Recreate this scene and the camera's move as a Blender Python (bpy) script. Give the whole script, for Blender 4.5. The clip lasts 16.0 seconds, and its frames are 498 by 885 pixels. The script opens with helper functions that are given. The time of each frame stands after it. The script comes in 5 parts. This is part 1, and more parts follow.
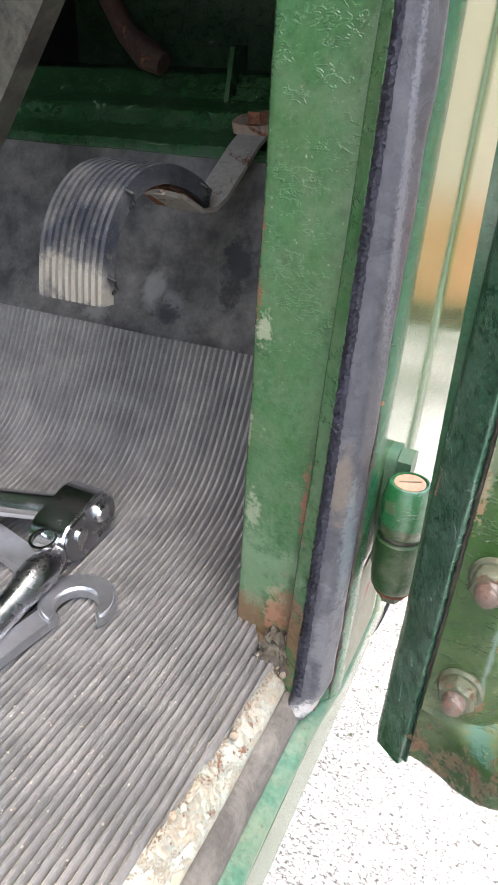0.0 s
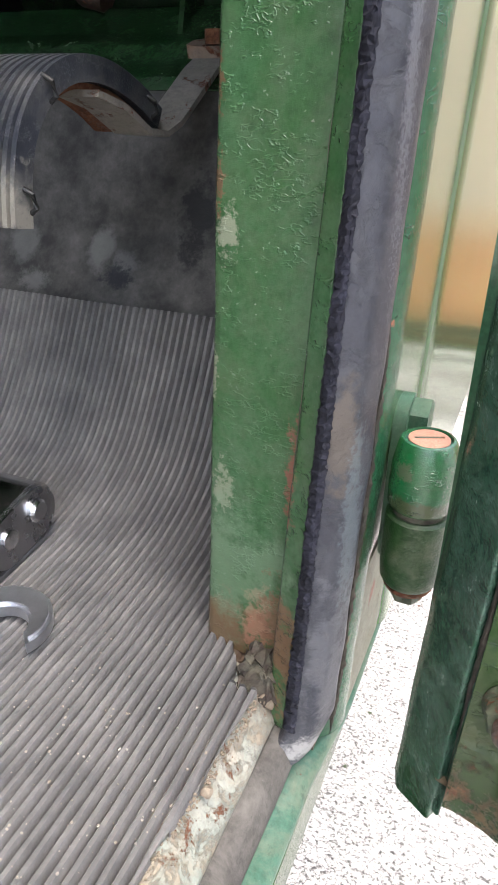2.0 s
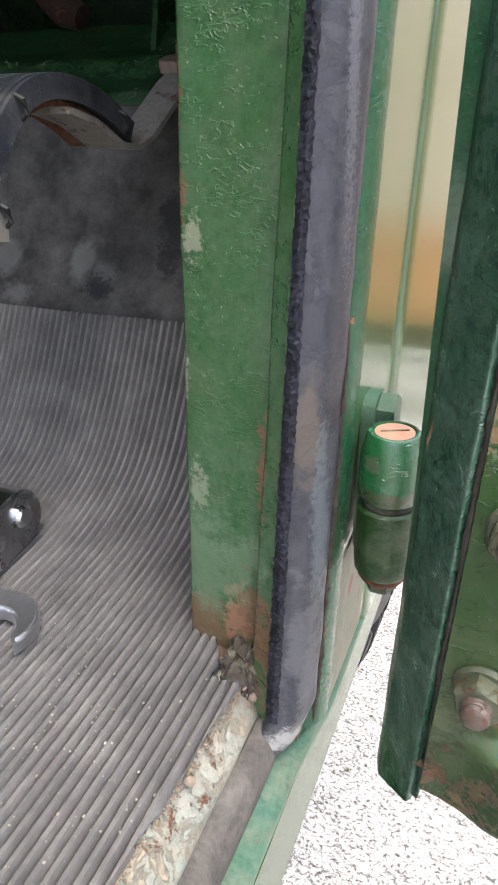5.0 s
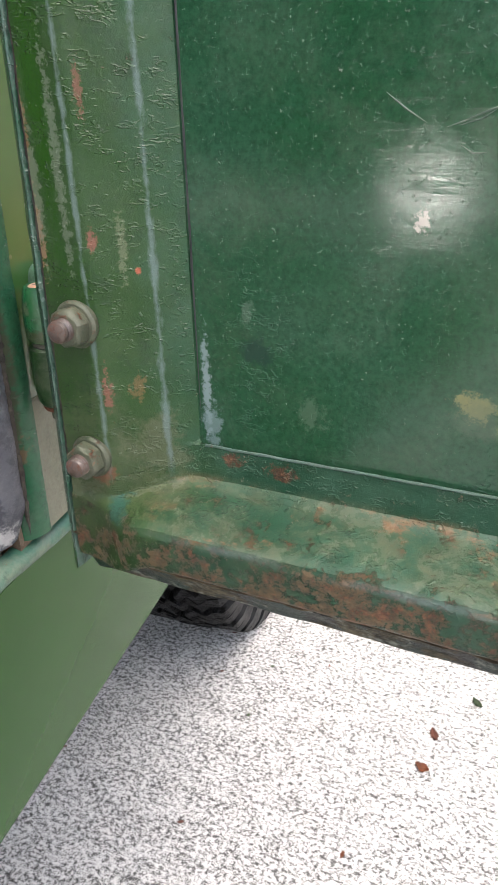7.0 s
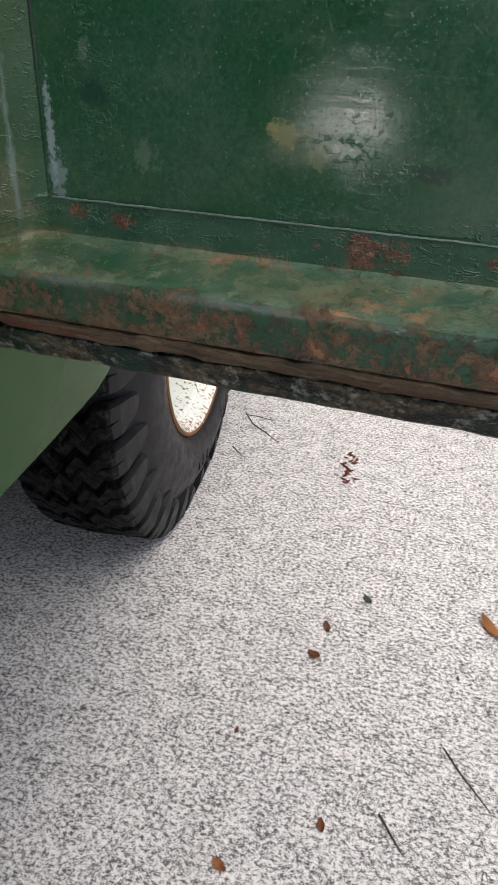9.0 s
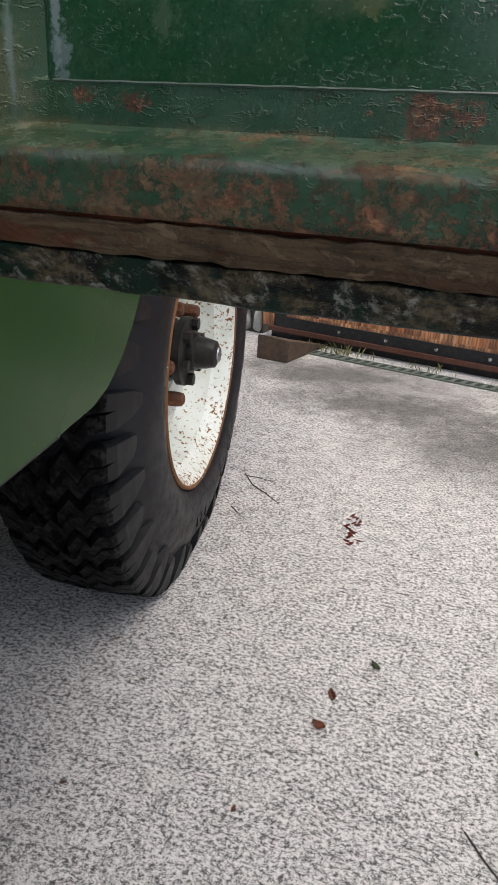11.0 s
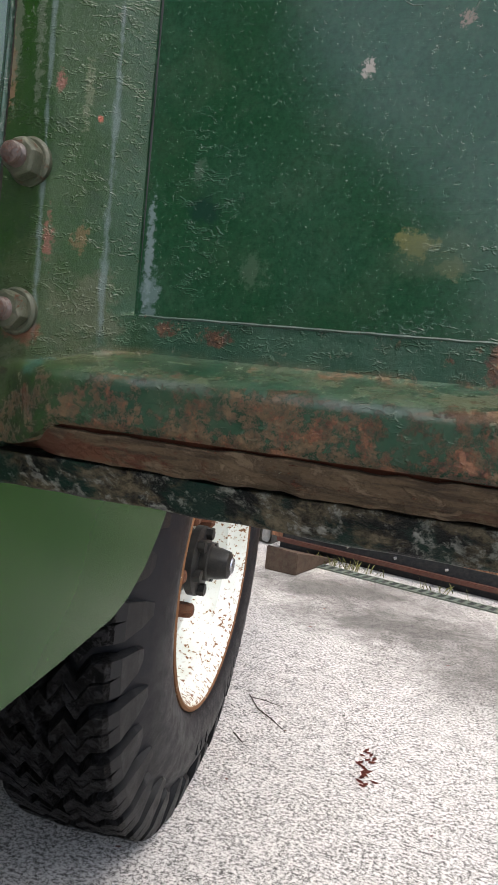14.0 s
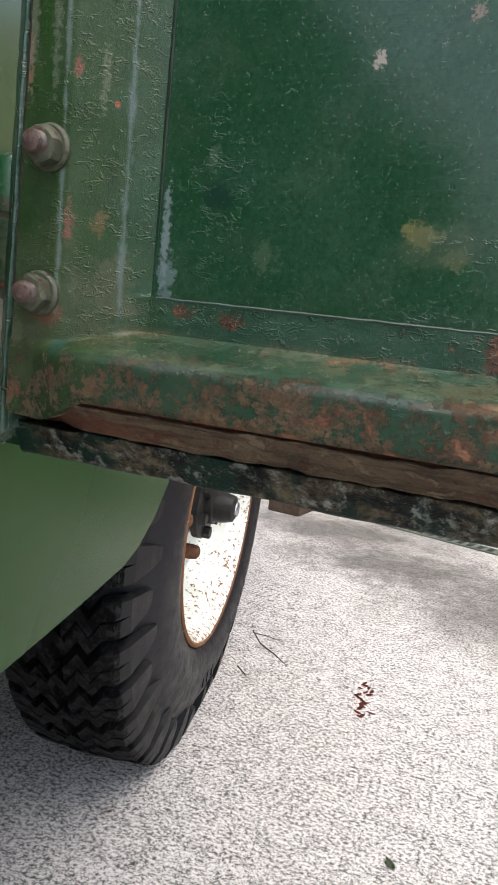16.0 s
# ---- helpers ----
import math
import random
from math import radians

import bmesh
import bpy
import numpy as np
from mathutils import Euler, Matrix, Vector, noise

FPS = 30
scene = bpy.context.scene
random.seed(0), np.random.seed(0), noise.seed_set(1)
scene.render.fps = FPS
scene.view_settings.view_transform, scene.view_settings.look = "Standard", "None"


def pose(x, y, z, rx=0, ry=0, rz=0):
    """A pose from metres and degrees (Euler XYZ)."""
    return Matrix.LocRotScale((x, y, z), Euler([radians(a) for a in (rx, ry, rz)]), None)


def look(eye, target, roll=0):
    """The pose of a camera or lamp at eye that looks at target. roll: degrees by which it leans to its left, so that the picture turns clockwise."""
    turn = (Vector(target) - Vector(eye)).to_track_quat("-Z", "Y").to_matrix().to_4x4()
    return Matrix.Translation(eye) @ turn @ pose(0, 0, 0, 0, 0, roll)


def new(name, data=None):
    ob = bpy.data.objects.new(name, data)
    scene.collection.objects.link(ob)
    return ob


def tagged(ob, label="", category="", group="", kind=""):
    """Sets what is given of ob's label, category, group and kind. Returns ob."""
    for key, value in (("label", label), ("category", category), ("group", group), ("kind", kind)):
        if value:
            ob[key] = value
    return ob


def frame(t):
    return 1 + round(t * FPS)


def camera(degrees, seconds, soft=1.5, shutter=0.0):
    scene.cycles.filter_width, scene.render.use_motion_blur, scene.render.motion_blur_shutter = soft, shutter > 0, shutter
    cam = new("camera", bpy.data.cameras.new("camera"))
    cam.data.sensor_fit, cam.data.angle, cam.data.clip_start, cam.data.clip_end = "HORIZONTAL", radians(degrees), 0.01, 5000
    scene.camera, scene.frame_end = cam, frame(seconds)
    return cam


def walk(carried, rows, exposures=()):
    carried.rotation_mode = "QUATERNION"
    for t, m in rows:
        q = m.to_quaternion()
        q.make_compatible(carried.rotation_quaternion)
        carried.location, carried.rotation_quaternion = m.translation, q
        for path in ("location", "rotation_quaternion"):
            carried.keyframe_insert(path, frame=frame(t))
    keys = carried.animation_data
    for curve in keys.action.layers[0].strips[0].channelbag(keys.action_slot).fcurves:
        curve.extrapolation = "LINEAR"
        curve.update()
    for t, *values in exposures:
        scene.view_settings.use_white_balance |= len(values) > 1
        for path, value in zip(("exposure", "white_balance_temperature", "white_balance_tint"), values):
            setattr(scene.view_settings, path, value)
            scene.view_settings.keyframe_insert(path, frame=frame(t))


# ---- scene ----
cam = camera(40.63, 16.0, 1.25)
PATH = [
    (0, (0.0468, 0.0301, 0.8649), (-0.6826, 1.6100, -0.1210), 1.97),
    (0.5, (0.0572, 0.0196, 0.8606), (-0.6109, 1.7347, 0.0783), 1.08),
    (1, (0.0491, 0.0496, 0.8376), (-0.6072, 1.7093, -0.0652), -0.09),
    (1.5, (0.0375, 0.0600, 0.8273), (-0.6646, 1.7163, -0.0468), -0.63),
    (2, (0.0338, 0.0661, 0.8220), (-0.6534, 1.7073, -0.0913), 0.97),
    (2.5, (0.0353, 0.0657, 0.8195), (-0.6402, 1.7137, -0.0904), 0.11),
    (3, (0.0357, 0.0652, 0.8181), (-0.6486, 1.7149, -0.0821), -0.28),
    (3.5, (0.0380, 0.0650, 0.8159), (-0.6304, 1.7178, -0.0905), -0.68),
    (6, (0.0515, 0.0543, 0.8255), (-0.6418, 1.7111, -0.0545), -0.64),
    (6.5, (0.0906, 0.0326, 0.8050), (-0.5583, 1.6816, -0.1221), -1.22),
    (6.7, (0.1185, 0.0287, 0.7980), (-0.5277, 1.6896, -0.1096), -1.79),
    (7, (0.1515, 0.0206, 0.8003), (-0.3954, 1.7295, -0.0832), -1.66),
    (7.5, (0.1868, 0.0039, 0.7933), (-0.1214, 1.7423, -0.1465), -0.24),
    (8, (0.2122, -0.0214, 0.7976), (0.0538, 1.7285, -0.1577), 1.51),
    (8.5, (0.2044, -0.0231, 0.7747), (0.0038, 1.6984, -0.2234), 3.30),
    (8.7, (0.1979, -0.0223, 0.7635), (-0.0574, 1.6856, -0.2455), 3.51),
    (10.8, (0.1768, -0.0076, 0.7060), (-0.2301, 1.7587, -0.1394), 1.45),
    (11, (0.1796, -0.0047, 0.6925), (-0.1448, 1.8013, -0.1030), 3.39),
    (11.5, (0.1742, 0.0066, 0.6816), (-0.0502, 1.8645, -0.0238), 5.13),
    (12, (0.1594, 0.0188, 0.6915), (-0.0942, 1.9300, 0.1597), 5.67),
    (12.5, (0.1673, 0.0284, 0.6650), (-0.0905, 1.9289, 0.0980), 4.96),
    (13, (0.1548, 0.0297, 0.6729), (-0.1865, 1.9579, 0.2661), 5.21),
    (13.5, (0.1587, 0.0236, 0.6763), (-0.2208, 1.9606, 0.3535), 5.26),
    (14, (0.1596, 0.0034, 0.6944), (-0.2538, 1.9492, 0.4878), 5.92),
    (14.5, (0.1624, -0.0131, 0.6916), (-0.2192, 1.9366, 0.4612), 5.77),
    (15, (0.1632, -0.0149, 0.6922), (-0.2112, 1.9379, 0.4770), 5.85),
    (15.5, (0.1631, -0.0129, 0.6924), (-0.2077, 1.9377, 0.4518), 5.55),
    (16, (0.1585, -0.0086, 0.7071), (-0.2411, 1.9130, 0.3227), 6.26),
]
EXPOSURES = [(0.0, 3.05), (0.5, 3.1), (1.0, 2.85), (3.5, 2.7), (6.0, 2.6), (6.5, 2.6), (7.0, 2.25), (7.5, 1.85), (8.0, 1.5), (8.5, 1.35), (11.0, 1.0), (12.0, 0.95), (12.5, 0.85), (13.5, 1.2), (14.0, 1.5), (16.0, 1.55)]
walk(cam, [(t, look(eye, target, roll)) for t, eye, target, roll in PATH], EXPOSURES)

# ---- world and light ----
world = bpy.data.worlds.new("world")
scene.world = world
world.use_nodes = True
wn = world.node_tree
sky = wn.nodes.new("ShaderNodeTexSky")
sky.sky_type = 'NISHITA'
sky.sun_disc = False
sky.sun_elevation, sky.sun_rotation = radians(76), radians(129)
sky.dust_density, sky.air_density, sky.ozone_density = 4.0, 1.0, 1.0
grey = wn.nodes.new("ShaderNodeHueSaturation")
grey.inputs["Saturation"].default_value = 0.68
wn.links.new(sky.outputs[0], grey.inputs["Color"])
wn.links.new(grey.outputs[0], wn.nodes["Background"].inputs[0])
wn.nodes["Background"].inputs[1].default_value = 0.15

sun_data = bpy.data.lights.new("sun", 'SUN')
sun_data.energy, sun_data.angle, sun_data.color = 0.7, radians(60), (1.0, 0.97, 0.93)
sun_ob = new("sun", sun_data)
sun_ob.matrix_world = look((0.5, -0.4, 3.0), (0, 0, 0))

# unseen lamp added behind the view for the bright spot in the door panel
lamp_data = bpy.data.lights.new("highlight_lamp", 'SPOT')
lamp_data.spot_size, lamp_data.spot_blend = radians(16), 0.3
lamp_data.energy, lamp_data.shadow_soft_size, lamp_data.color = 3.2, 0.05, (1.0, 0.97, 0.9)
new("highlight_lamp", lamp_data).matrix_world = look((-0.665, -2.415, 0.510), (0.15, 0.2, 0.75))


# ---- material helpers ----
def material(name):
    m = bpy.data.materials.new(name)
    m.use_nodes = True
    nt = m.node_tree
    return m, nt, nt.nodes["Principled BSDF"]


def place(nt, scale=(1, 1, 1), turn=0.0):
    g = nt.nodes.new("ShaderNodeTexCoord")
    spin, mp = nt.nodes.new("ShaderNodeMapping"), nt.nodes.new("ShaderNodeMapping")
    mp.inputs["Scale"].default_value = scale
    spin.inputs["Rotation"].default_value = (0, 0, turn)
    nt.links.new(g.outputs["Object"], spin.inputs["Vector"])
    nt.links.new(spin.outputs[0], mp.inputs["Vector"])
    return mp.outputs[0]


def noise_at(nt, vec, scale, detail=5.0, rough=0.6, warp=0.0):
    n = nt.nodes.new("ShaderNodeTexNoise")
    n.inputs["Scale"].default_value, n.inputs["Detail"].default_value = scale, detail
    n.inputs["Roughness"].default_value, n.inputs["Distortion"].default_value = rough, warp
    nt.links.new(vec, n.inputs["Vector"])
    return n.outputs["Fac"]


def ramp(nt, fac, *stops):
    r = nt.nodes.new("ShaderNodeValToRGB")
    e = r.color_ramp.elements
    while len(e) < len(stops):
        e.new(0.5)
    for el, (pos, c) in zip(e, stops):
        el.position, el.color = pos, (c, c, c, 1) if isinstance(c, (int, float)) else (*c, 1)
    nt.links.new(fac, r.inputs[0])
    return r.outputs[0]


def mixed(nt, fac, a, b):
    x = nt.nodes.new("ShaderNodeMix")
    x.data_type = 'RGBA'
    for value, socket in ((fac, x.inputs[0]), (a, x.inputs[6]), (b, x.inputs[7])):
        if isinstance(value, (int, float)):
            socket.default_value = value
        elif isinstance(value, tuple):
            socket.default_value = (*value, 1)
        else:
            nt.links.new(value, socket)
    return x.outputs[2]


def calc(nt, op, a, b=0.0, c=0.0):
    x = nt.nodes.new("ShaderNodeMath")
    x.operation = op
    for value, socket in zip((a, b, c), x.inputs):
        if isinstance(value, (int, float)):
            socket.default_value = value
        else:
            nt.links.new(value, socket)
    return x.outputs[0]


def wrinkles(nt, v, rate, width, cover):
    """Short curled lines of lifted paint: level lines of a noise, broken into pieces."""
    a = noise_at(nt, v, rate, 2.5, 0.55, 0.3)
    line = ramp(nt, calc(nt, 'ABSOLUTE', calc(nt, 'SUBTRACT', a, 0.5)), (0.0, 1.0), (width, 0.0))
    where = ramp(nt, noise_at(nt, v, rate * 0.42, 3, 0.6), (cover, 0.0), (cover + 0.05, 1.0))
    return calc(nt, 'MULTIPLY', line, where)


def relief(nt, bs, height, strength, depth):
    b = nt.nodes.new("ShaderNodeBump")
    b.inputs["Strength"].default_value, b.inputs["Distance"].default_value = strength, depth
    nt.links.new(height, b.inputs["Height"])
    nt.links.new(b.outputs[0], bs.inputs["Normal"])


def join(nt, bs, name, value):
    if isinstance(value, (int, float)):
        bs.inputs[name].default_value = value
    elif isinstance(value, tuple):
        bs.inputs[name].default_value = (*value, 1)
    else:
        nt.links.new(value, bs.inputs[name])


RUST_A, RUST_B, RUST_C = (0.135, 0.050, 0.026), (0.040, 0.018, 0.012), (0.23, 0.12, 0.065)


def on_door(s, n, z):
    """A place on the open door, from metres along it, into it and up."""
    return (0.992048 * s + 0.125857 * n, -0.125857 * s + 0.992048 * n, z)


def blotch(nt, at, radii, wob=0.9, rate=0.0, soft=0.2):
    """Mask of one mark: 1 inside an uneven oval round a place, 0 outside."""
    g = nt.nodes.new("ShaderNodeTexCoord")
    mp = nt.nodes.new("ShaderNodeMapping")
    mp.inputs["Scale"].default_value = [1.0 / r for r in radii]
    mp.inputs["Location"].default_value = [-c / r for c, r in zip(at, radii)]
    nt.links.new(g.outputs["Object"], mp.inputs["Vector"])
    rate = rate or 0.9 / min(radii)
    ln = nt.nodes.new("ShaderNodeVectorMath")
    ln.operation = 'LENGTH'
    nt.links.new(mp.outputs[0], ln.inputs[0])
    wav = calc(nt, 'MULTIPLY', calc(nt, 'SUBTRACT', noise_at(nt, g.outputs["Object"], rate, 8, 0.75), 0.5), wob * 4)
    return ramp(nt, calc(nt, 'ADD', ln.outputs["Value"], wav), (0.75 - soft, 1.0), (0.75 + soft, 0.0))


def paint(name, base, alt, rust=0.0, dust=0.3, rough=0.32, flake=0.5, dust_tone=(0.17, 0.165, 0.12), size=1.0, marks=(), grain=0.35, ior=1.5, crust=0.0, streak=0.0, brush=0.0, spec=0.28):
    """Old brushed vehicle paint: two tones, dust film, flaked edges, rust, and single marks (place, radii, tone, strength, wobble)."""
    m, nt, bs = material(name)
    v = place(nt)
    tone = mixed(nt, ramp(nt, noise_at(nt, v, 26 * size, 7, 0.65), (0.35, 0.0), (0.65, 1.0)), base, alt)
    fine = noise_at(nt, v, 420 * size, 5, 0.75)
    tone = mixed(nt, calc(nt, 'MULTIPLY', ramp(nt, fine, (0.42, 0.0), (0.70, 1.0)), 0.5), tone, tuple(c * 0.40 for c in base))
    film = ramp(nt, noise_at(nt, v, 60 * size, 10, 0.75, 0.4), (0.44, 0.0), (0.68, 1.0))
    tone = mixed(nt, calc(nt, 'MULTIPLY', film, dust), tone, dust_tone)
    # grime in small blots
    blots = ramp(nt, noise_at(nt, v, 170 * size, 8, 0.75), (0.56, 0.0), (0.66, 1.0))
    tone = mixed(nt, calc(nt, 'MULTIPLY', blots, 0.25 + 0.35 * dust), tone, tuple(c * 0.3 + 0.004 for c in base))
    patch = noise_at(nt, v, 80 * size, 9, 0.7, 0.6)
    cut = 0.78 - 0.36 * rust
    crumb = noise_at(nt, v, 380 * size, 6, 0.8)
    mask = ramp(nt, calc(nt, 'ADD', patch, calc(nt, 'MULTIPLY', calc(nt, 'SUBTRACT', crumb, 0.5), 0.7)), (cut, 0.0), (min(cut + 0.07, 1.0), 1.0))
    rusty = ramp(nt, noise_at(nt, v, 230 * size, 8, 0.8), (0.32, RUST_B), (0.5, RUST_A), (0.68, RUST_C))
    tone = mixed(nt, mask, tone, rusty)
    # short curled edges of flaked coats
    curls = wrinkles(nt, place(nt, (0.6, 0.6, 1.1)), 500 * size, 0.055, 0.62 - 0.09 * min(flake, 1.2))
    tone = mixed(nt, calc(nt, 'MULTIPLY', curls, 0.15 * min(flake, 1.2)), tone, tuple(min(1, c * 1.6 + 0.02) for c in base))
    specks = ramp(nt, noise_at(nt, v, 900 * size, 2, 0.5), (0.71, 0.0), (0.75, 1.0))
    specks = calc(nt, 'MULTIPLY', specks, ramp(nt, noise_at(nt, v, 35 * size, 3), (0.45, 0.0), (0.62, 1.0)))
    tone = mixed(nt, calc(nt, 'MULTIPLY', specks, 0.4 * flake + 0.1 * dust), tone, (0.26, 0.28, 0.23))
    caked = ramp(nt, noise_at(nt, v, 95 * size, 10, 0.78, 0.5), (0.50, 0.0), (0.56, 1.0))
    if crust:
        tone = mixed(nt, calc(nt, 'MULTIPLY', caked, crust), tone, mixed(nt, crumb, tuple(c * 0.7 for c in dust_tone), tuple(min(1, c * 1.7) for c in dust_tone)))
    lines = noise_at(nt, place(nt, (0.10, 0.10, 1.0)), 420 * size, 5, 0.7)
    if streak:
        tone = mixed(nt, calc(nt, 'MULTIPLY', ramp(nt, lines, (0.48, 0.0), (0.60, 1.0)), streak), tone, tuple(c * 0.35 for c in base))
    for at, radii, shade, strength, wob in marks:
        tone = mixed(nt, calc(nt, 'MULTIPLY', blotch(nt, at, radii, wob), strength), tone, shade)
    join(nt, bs, "IOR", ior)
    join(nt, bs, "Specular IOR Level", spec)
    join(nt, bs, "Base Color", tone)
    r = calc(nt, 'ADD', rough, calc(nt, 'MULTIPLY', film, 0.25 * dust + 0.06))
    join(nt, bs, "Roughness", calc(nt, 'ADD', r, calc(nt, 'MULTIPLY', mask, 0.4)))
    h = calc(nt, 'ADD', calc(nt, 'MULTIPLY', curls, 0.34 * min(flake, 1.2)), calc(nt, 'MULTIPLY', fine, grain))
    h = calc(nt, 'ADD', h, calc(nt, 'MULTIPLY', specks, 0.5 * flake))
    h = calc(nt, 'ADD', h, calc(nt, 'MULTIPLY', calc(nt, 'MULTIPLY', mask, crumb), 1.4))
    if crust:
        h = calc(nt, 'ADD', h, calc(nt, 'MULTIPLY', caked, 1.2 * crust))
    if streak or brush:
        h = calc(nt, 'ADD', h, calc(nt, 'MULTIPLY', lines, 1.5 * streak + brush))
    relief(nt, bs, h, 0.75, 0.0008)
    return m


def rubber(name, base, grey, rough=0.7, scale=1.0, marks=()):
    m, nt, bs = material(name)
    v = place(nt)
    a = ramp(nt, noise_at(nt, v, 40 * scale, 7, 0.7), (0.38, 0.0), (0.7, 1.0))
    b = noise_at(nt, v, 500 * scale, 4, 0.7)
    tone = mixed(nt, calc(nt, 'MULTIPLY', b, 0.6), mixed(nt, a, base, grey), tuple(c * 0.6 for c in base))
    for at, radii, shade, strength, wob in marks:
        tone = mixed(nt, calc(nt, 'MULTIPLY', blotch(nt, at, radii, wob), strength), tone, shade)
    join(nt, bs, "Base Color", tone)
    join(nt, bs, "Specular IOR Level", 0.25)
    join(nt, bs, "Roughness", calc(nt, 'ADD', rough - 0.12, calc(nt, 'MULTIPLY', a, 0.25)))
    relief(nt, bs, calc(nt, 'ADD', b, a), 0.4, 0.0005)
    return m


def steel(name, tone, rough, metal=1.0, wear=0.3):
    m, nt, bs = material(name)
    v = place(nt)
    a = ramp(nt, noise_at(nt, v, 90, 6, 0.7), (0.35, 0.0), (0.7, 1.0))
    join(nt, bs, "Base Color", mixed(nt, calc(nt, 'MULTIPLY', a, wear), tone, tuple(c * 0.35 for c in tone)))
    join(nt, bs, "Roughness", calc(nt, 'ADD', rough, calc(nt, 'MULTIPLY', a, 0.18)))
    join(nt, bs, "Metallic", metal)
    relief(nt, bs, noise_at(nt, v, 380, 3), 0.15, 0.0004)
    return m


# ---- materials ----
CHIP, CREAM, ORANGE = (0.17, 0.065, 0.045), (0.26, 0.255, 0.19), (0.15, 0.070, 0.042)
M_PILLAR = paint("pillar_paint", (0.027, 0.082, 0.024), (0.044, 0.104, 0.046), rust=0.12, dust=0.20, rough=0.18, flake=1.1, spec=0.5, marks=(
    ((-0.0325, 0.203, 0.826), (0.0018, 0.02, 0.006), CHIP, 0.6, 1.6), ((-0.0325, 0.203, 0.806), (0.0018, 0.02, 0.007), CHIP, 0.6, 1.6),
    ((-0.0300, 0.203, 0.796), (0.003, 0.02, 0.006), CREAM, 0.6, 1.2), ((-0.031, 0.203, 0.730), (0.003, 0.02, 0.008), CREAM, 0.45, 1.3),
    ((-0.034, 0.203, 0.858), (0.0014, 0.02, 0.010), CHIP, 0.6, 1.6), ((-0.034, 0.203, 0.762), (0.0015, 0.02, 0.008), CREAM, 0.6, 0.9),
    ((-0.029, 0.203, 0.684), (0.015, 0.02, 0.012), ORANGE, 0.7, 1.1), ((-0.020, 0.203, 0.690), (0.005, 0.02, 0.012), (0.24, 0.115, 0.075), 0.8, 1.1),
    ((-0.030, 0.203, 0.705), (0.02, 0.02, 0.022), (0.13, 0.19, 0.12), 0.55, 0.8), ((-0.010, 0.196, 0.690), (0.009, 0.02, 0.022), ORANGE, 0.75, 1.0),
    ((-0.0105, 0.198, 0.742), (0.003, 0.02, 0.018), CHIP, 0.9, 0.9), ((0.008, 0.204, 0.779), (0.0016, 0.004, 0.0022), (0.30, 0.08, 0.04), 0.8, 1.0)))
M_POST = paint("pillar_edge_paint", (0.010, 0.060, 0.026), (0.016, 0.068, 0.032), rust=0.04, dust=0.10, rough=0.13, flake=0.9, spec=0.22, marks=(
    ((0.006, 0.205, 0.7785), (0.0022, 0.006, 0.0026), (0.34, 0.09, 0.05), 0.85, 1.2), ((0.004, 0.204, 0.725), (0.006, 0.006, 0.030), (0.040, 0.034, 0.020), 0.75, 0.9), ((0.004, 0.204, 0.690), (0.005, 0.006, 0.006), (0.12, 0.05, 0.03), 0.6, 1.2)))
M_FOOT = paint("worn_foot_paint", (0.10, 0.075, 0.05), (0.13, 0.07, 0.045), rust=0.6, dust=0.6, rough=0.5, flake=1.0)
M_CREAM = paint("pitted_cream_paint", (0.115, 0.118, 0.078), (0.15, 0.145, 0.105), rust=0.30, dust=0.4, rough=0.5, flake=0.9, spec=0.2, dust_tone=(0.19, 0.17, 0.13), size=1.4, marks=(((0.006, 0.232, 0.688), (0.01, 0.004, 0.004), (0.15, 0.045, 0.025), 0.9, 0.9),))
M_SOOT = paint("packed_grime", (0.016, 0.013, 0.011), (0.030, 0.022, 0.017), rust=0.25, dust=0.2, rough=0.9, size=3.0)
M_DIRT = paint("dirt_clod", (0.060, 0.045, 0.038), (0.035, 0.026, 0.02), rust=0.3, dust=0.6, rough=0.95, size=3.0)


def gloss_paint(name, base, alt, rough, spec, coat=0.0):
    """Smooth sprayed body paint with a faint uneven film."""
    m, nt, bs = material(name)
    v = place(nt)
    film = noise_at(nt, v, 7, 6, 0.6)
    tone = mixed(nt, ramp(nt, film, (0.35, 0.0), (0.65, 1.0)), base, alt)
    dots = ramp(nt, noise_at(nt, v, 160, 3, 0.5), (0.74, 0.0), (0.77, 1.0))
    join(nt, bs, "Base Color", mixed(nt, calc(nt, 'MULTIPLY', dots, 0.4), tone, (0.10, 0.13, 0.07)))
    join(nt, bs, "Roughness", calc(nt, 'ADD', rough, calc(nt, 'MULTIPLY', film, 0.08)))
    join(nt, bs, "Specular IOR Level", spec)
    join(nt, bs, "Coat Weight", coat)
    join(nt, bs, "Coat Roughness", rough * 0.8)
    return m


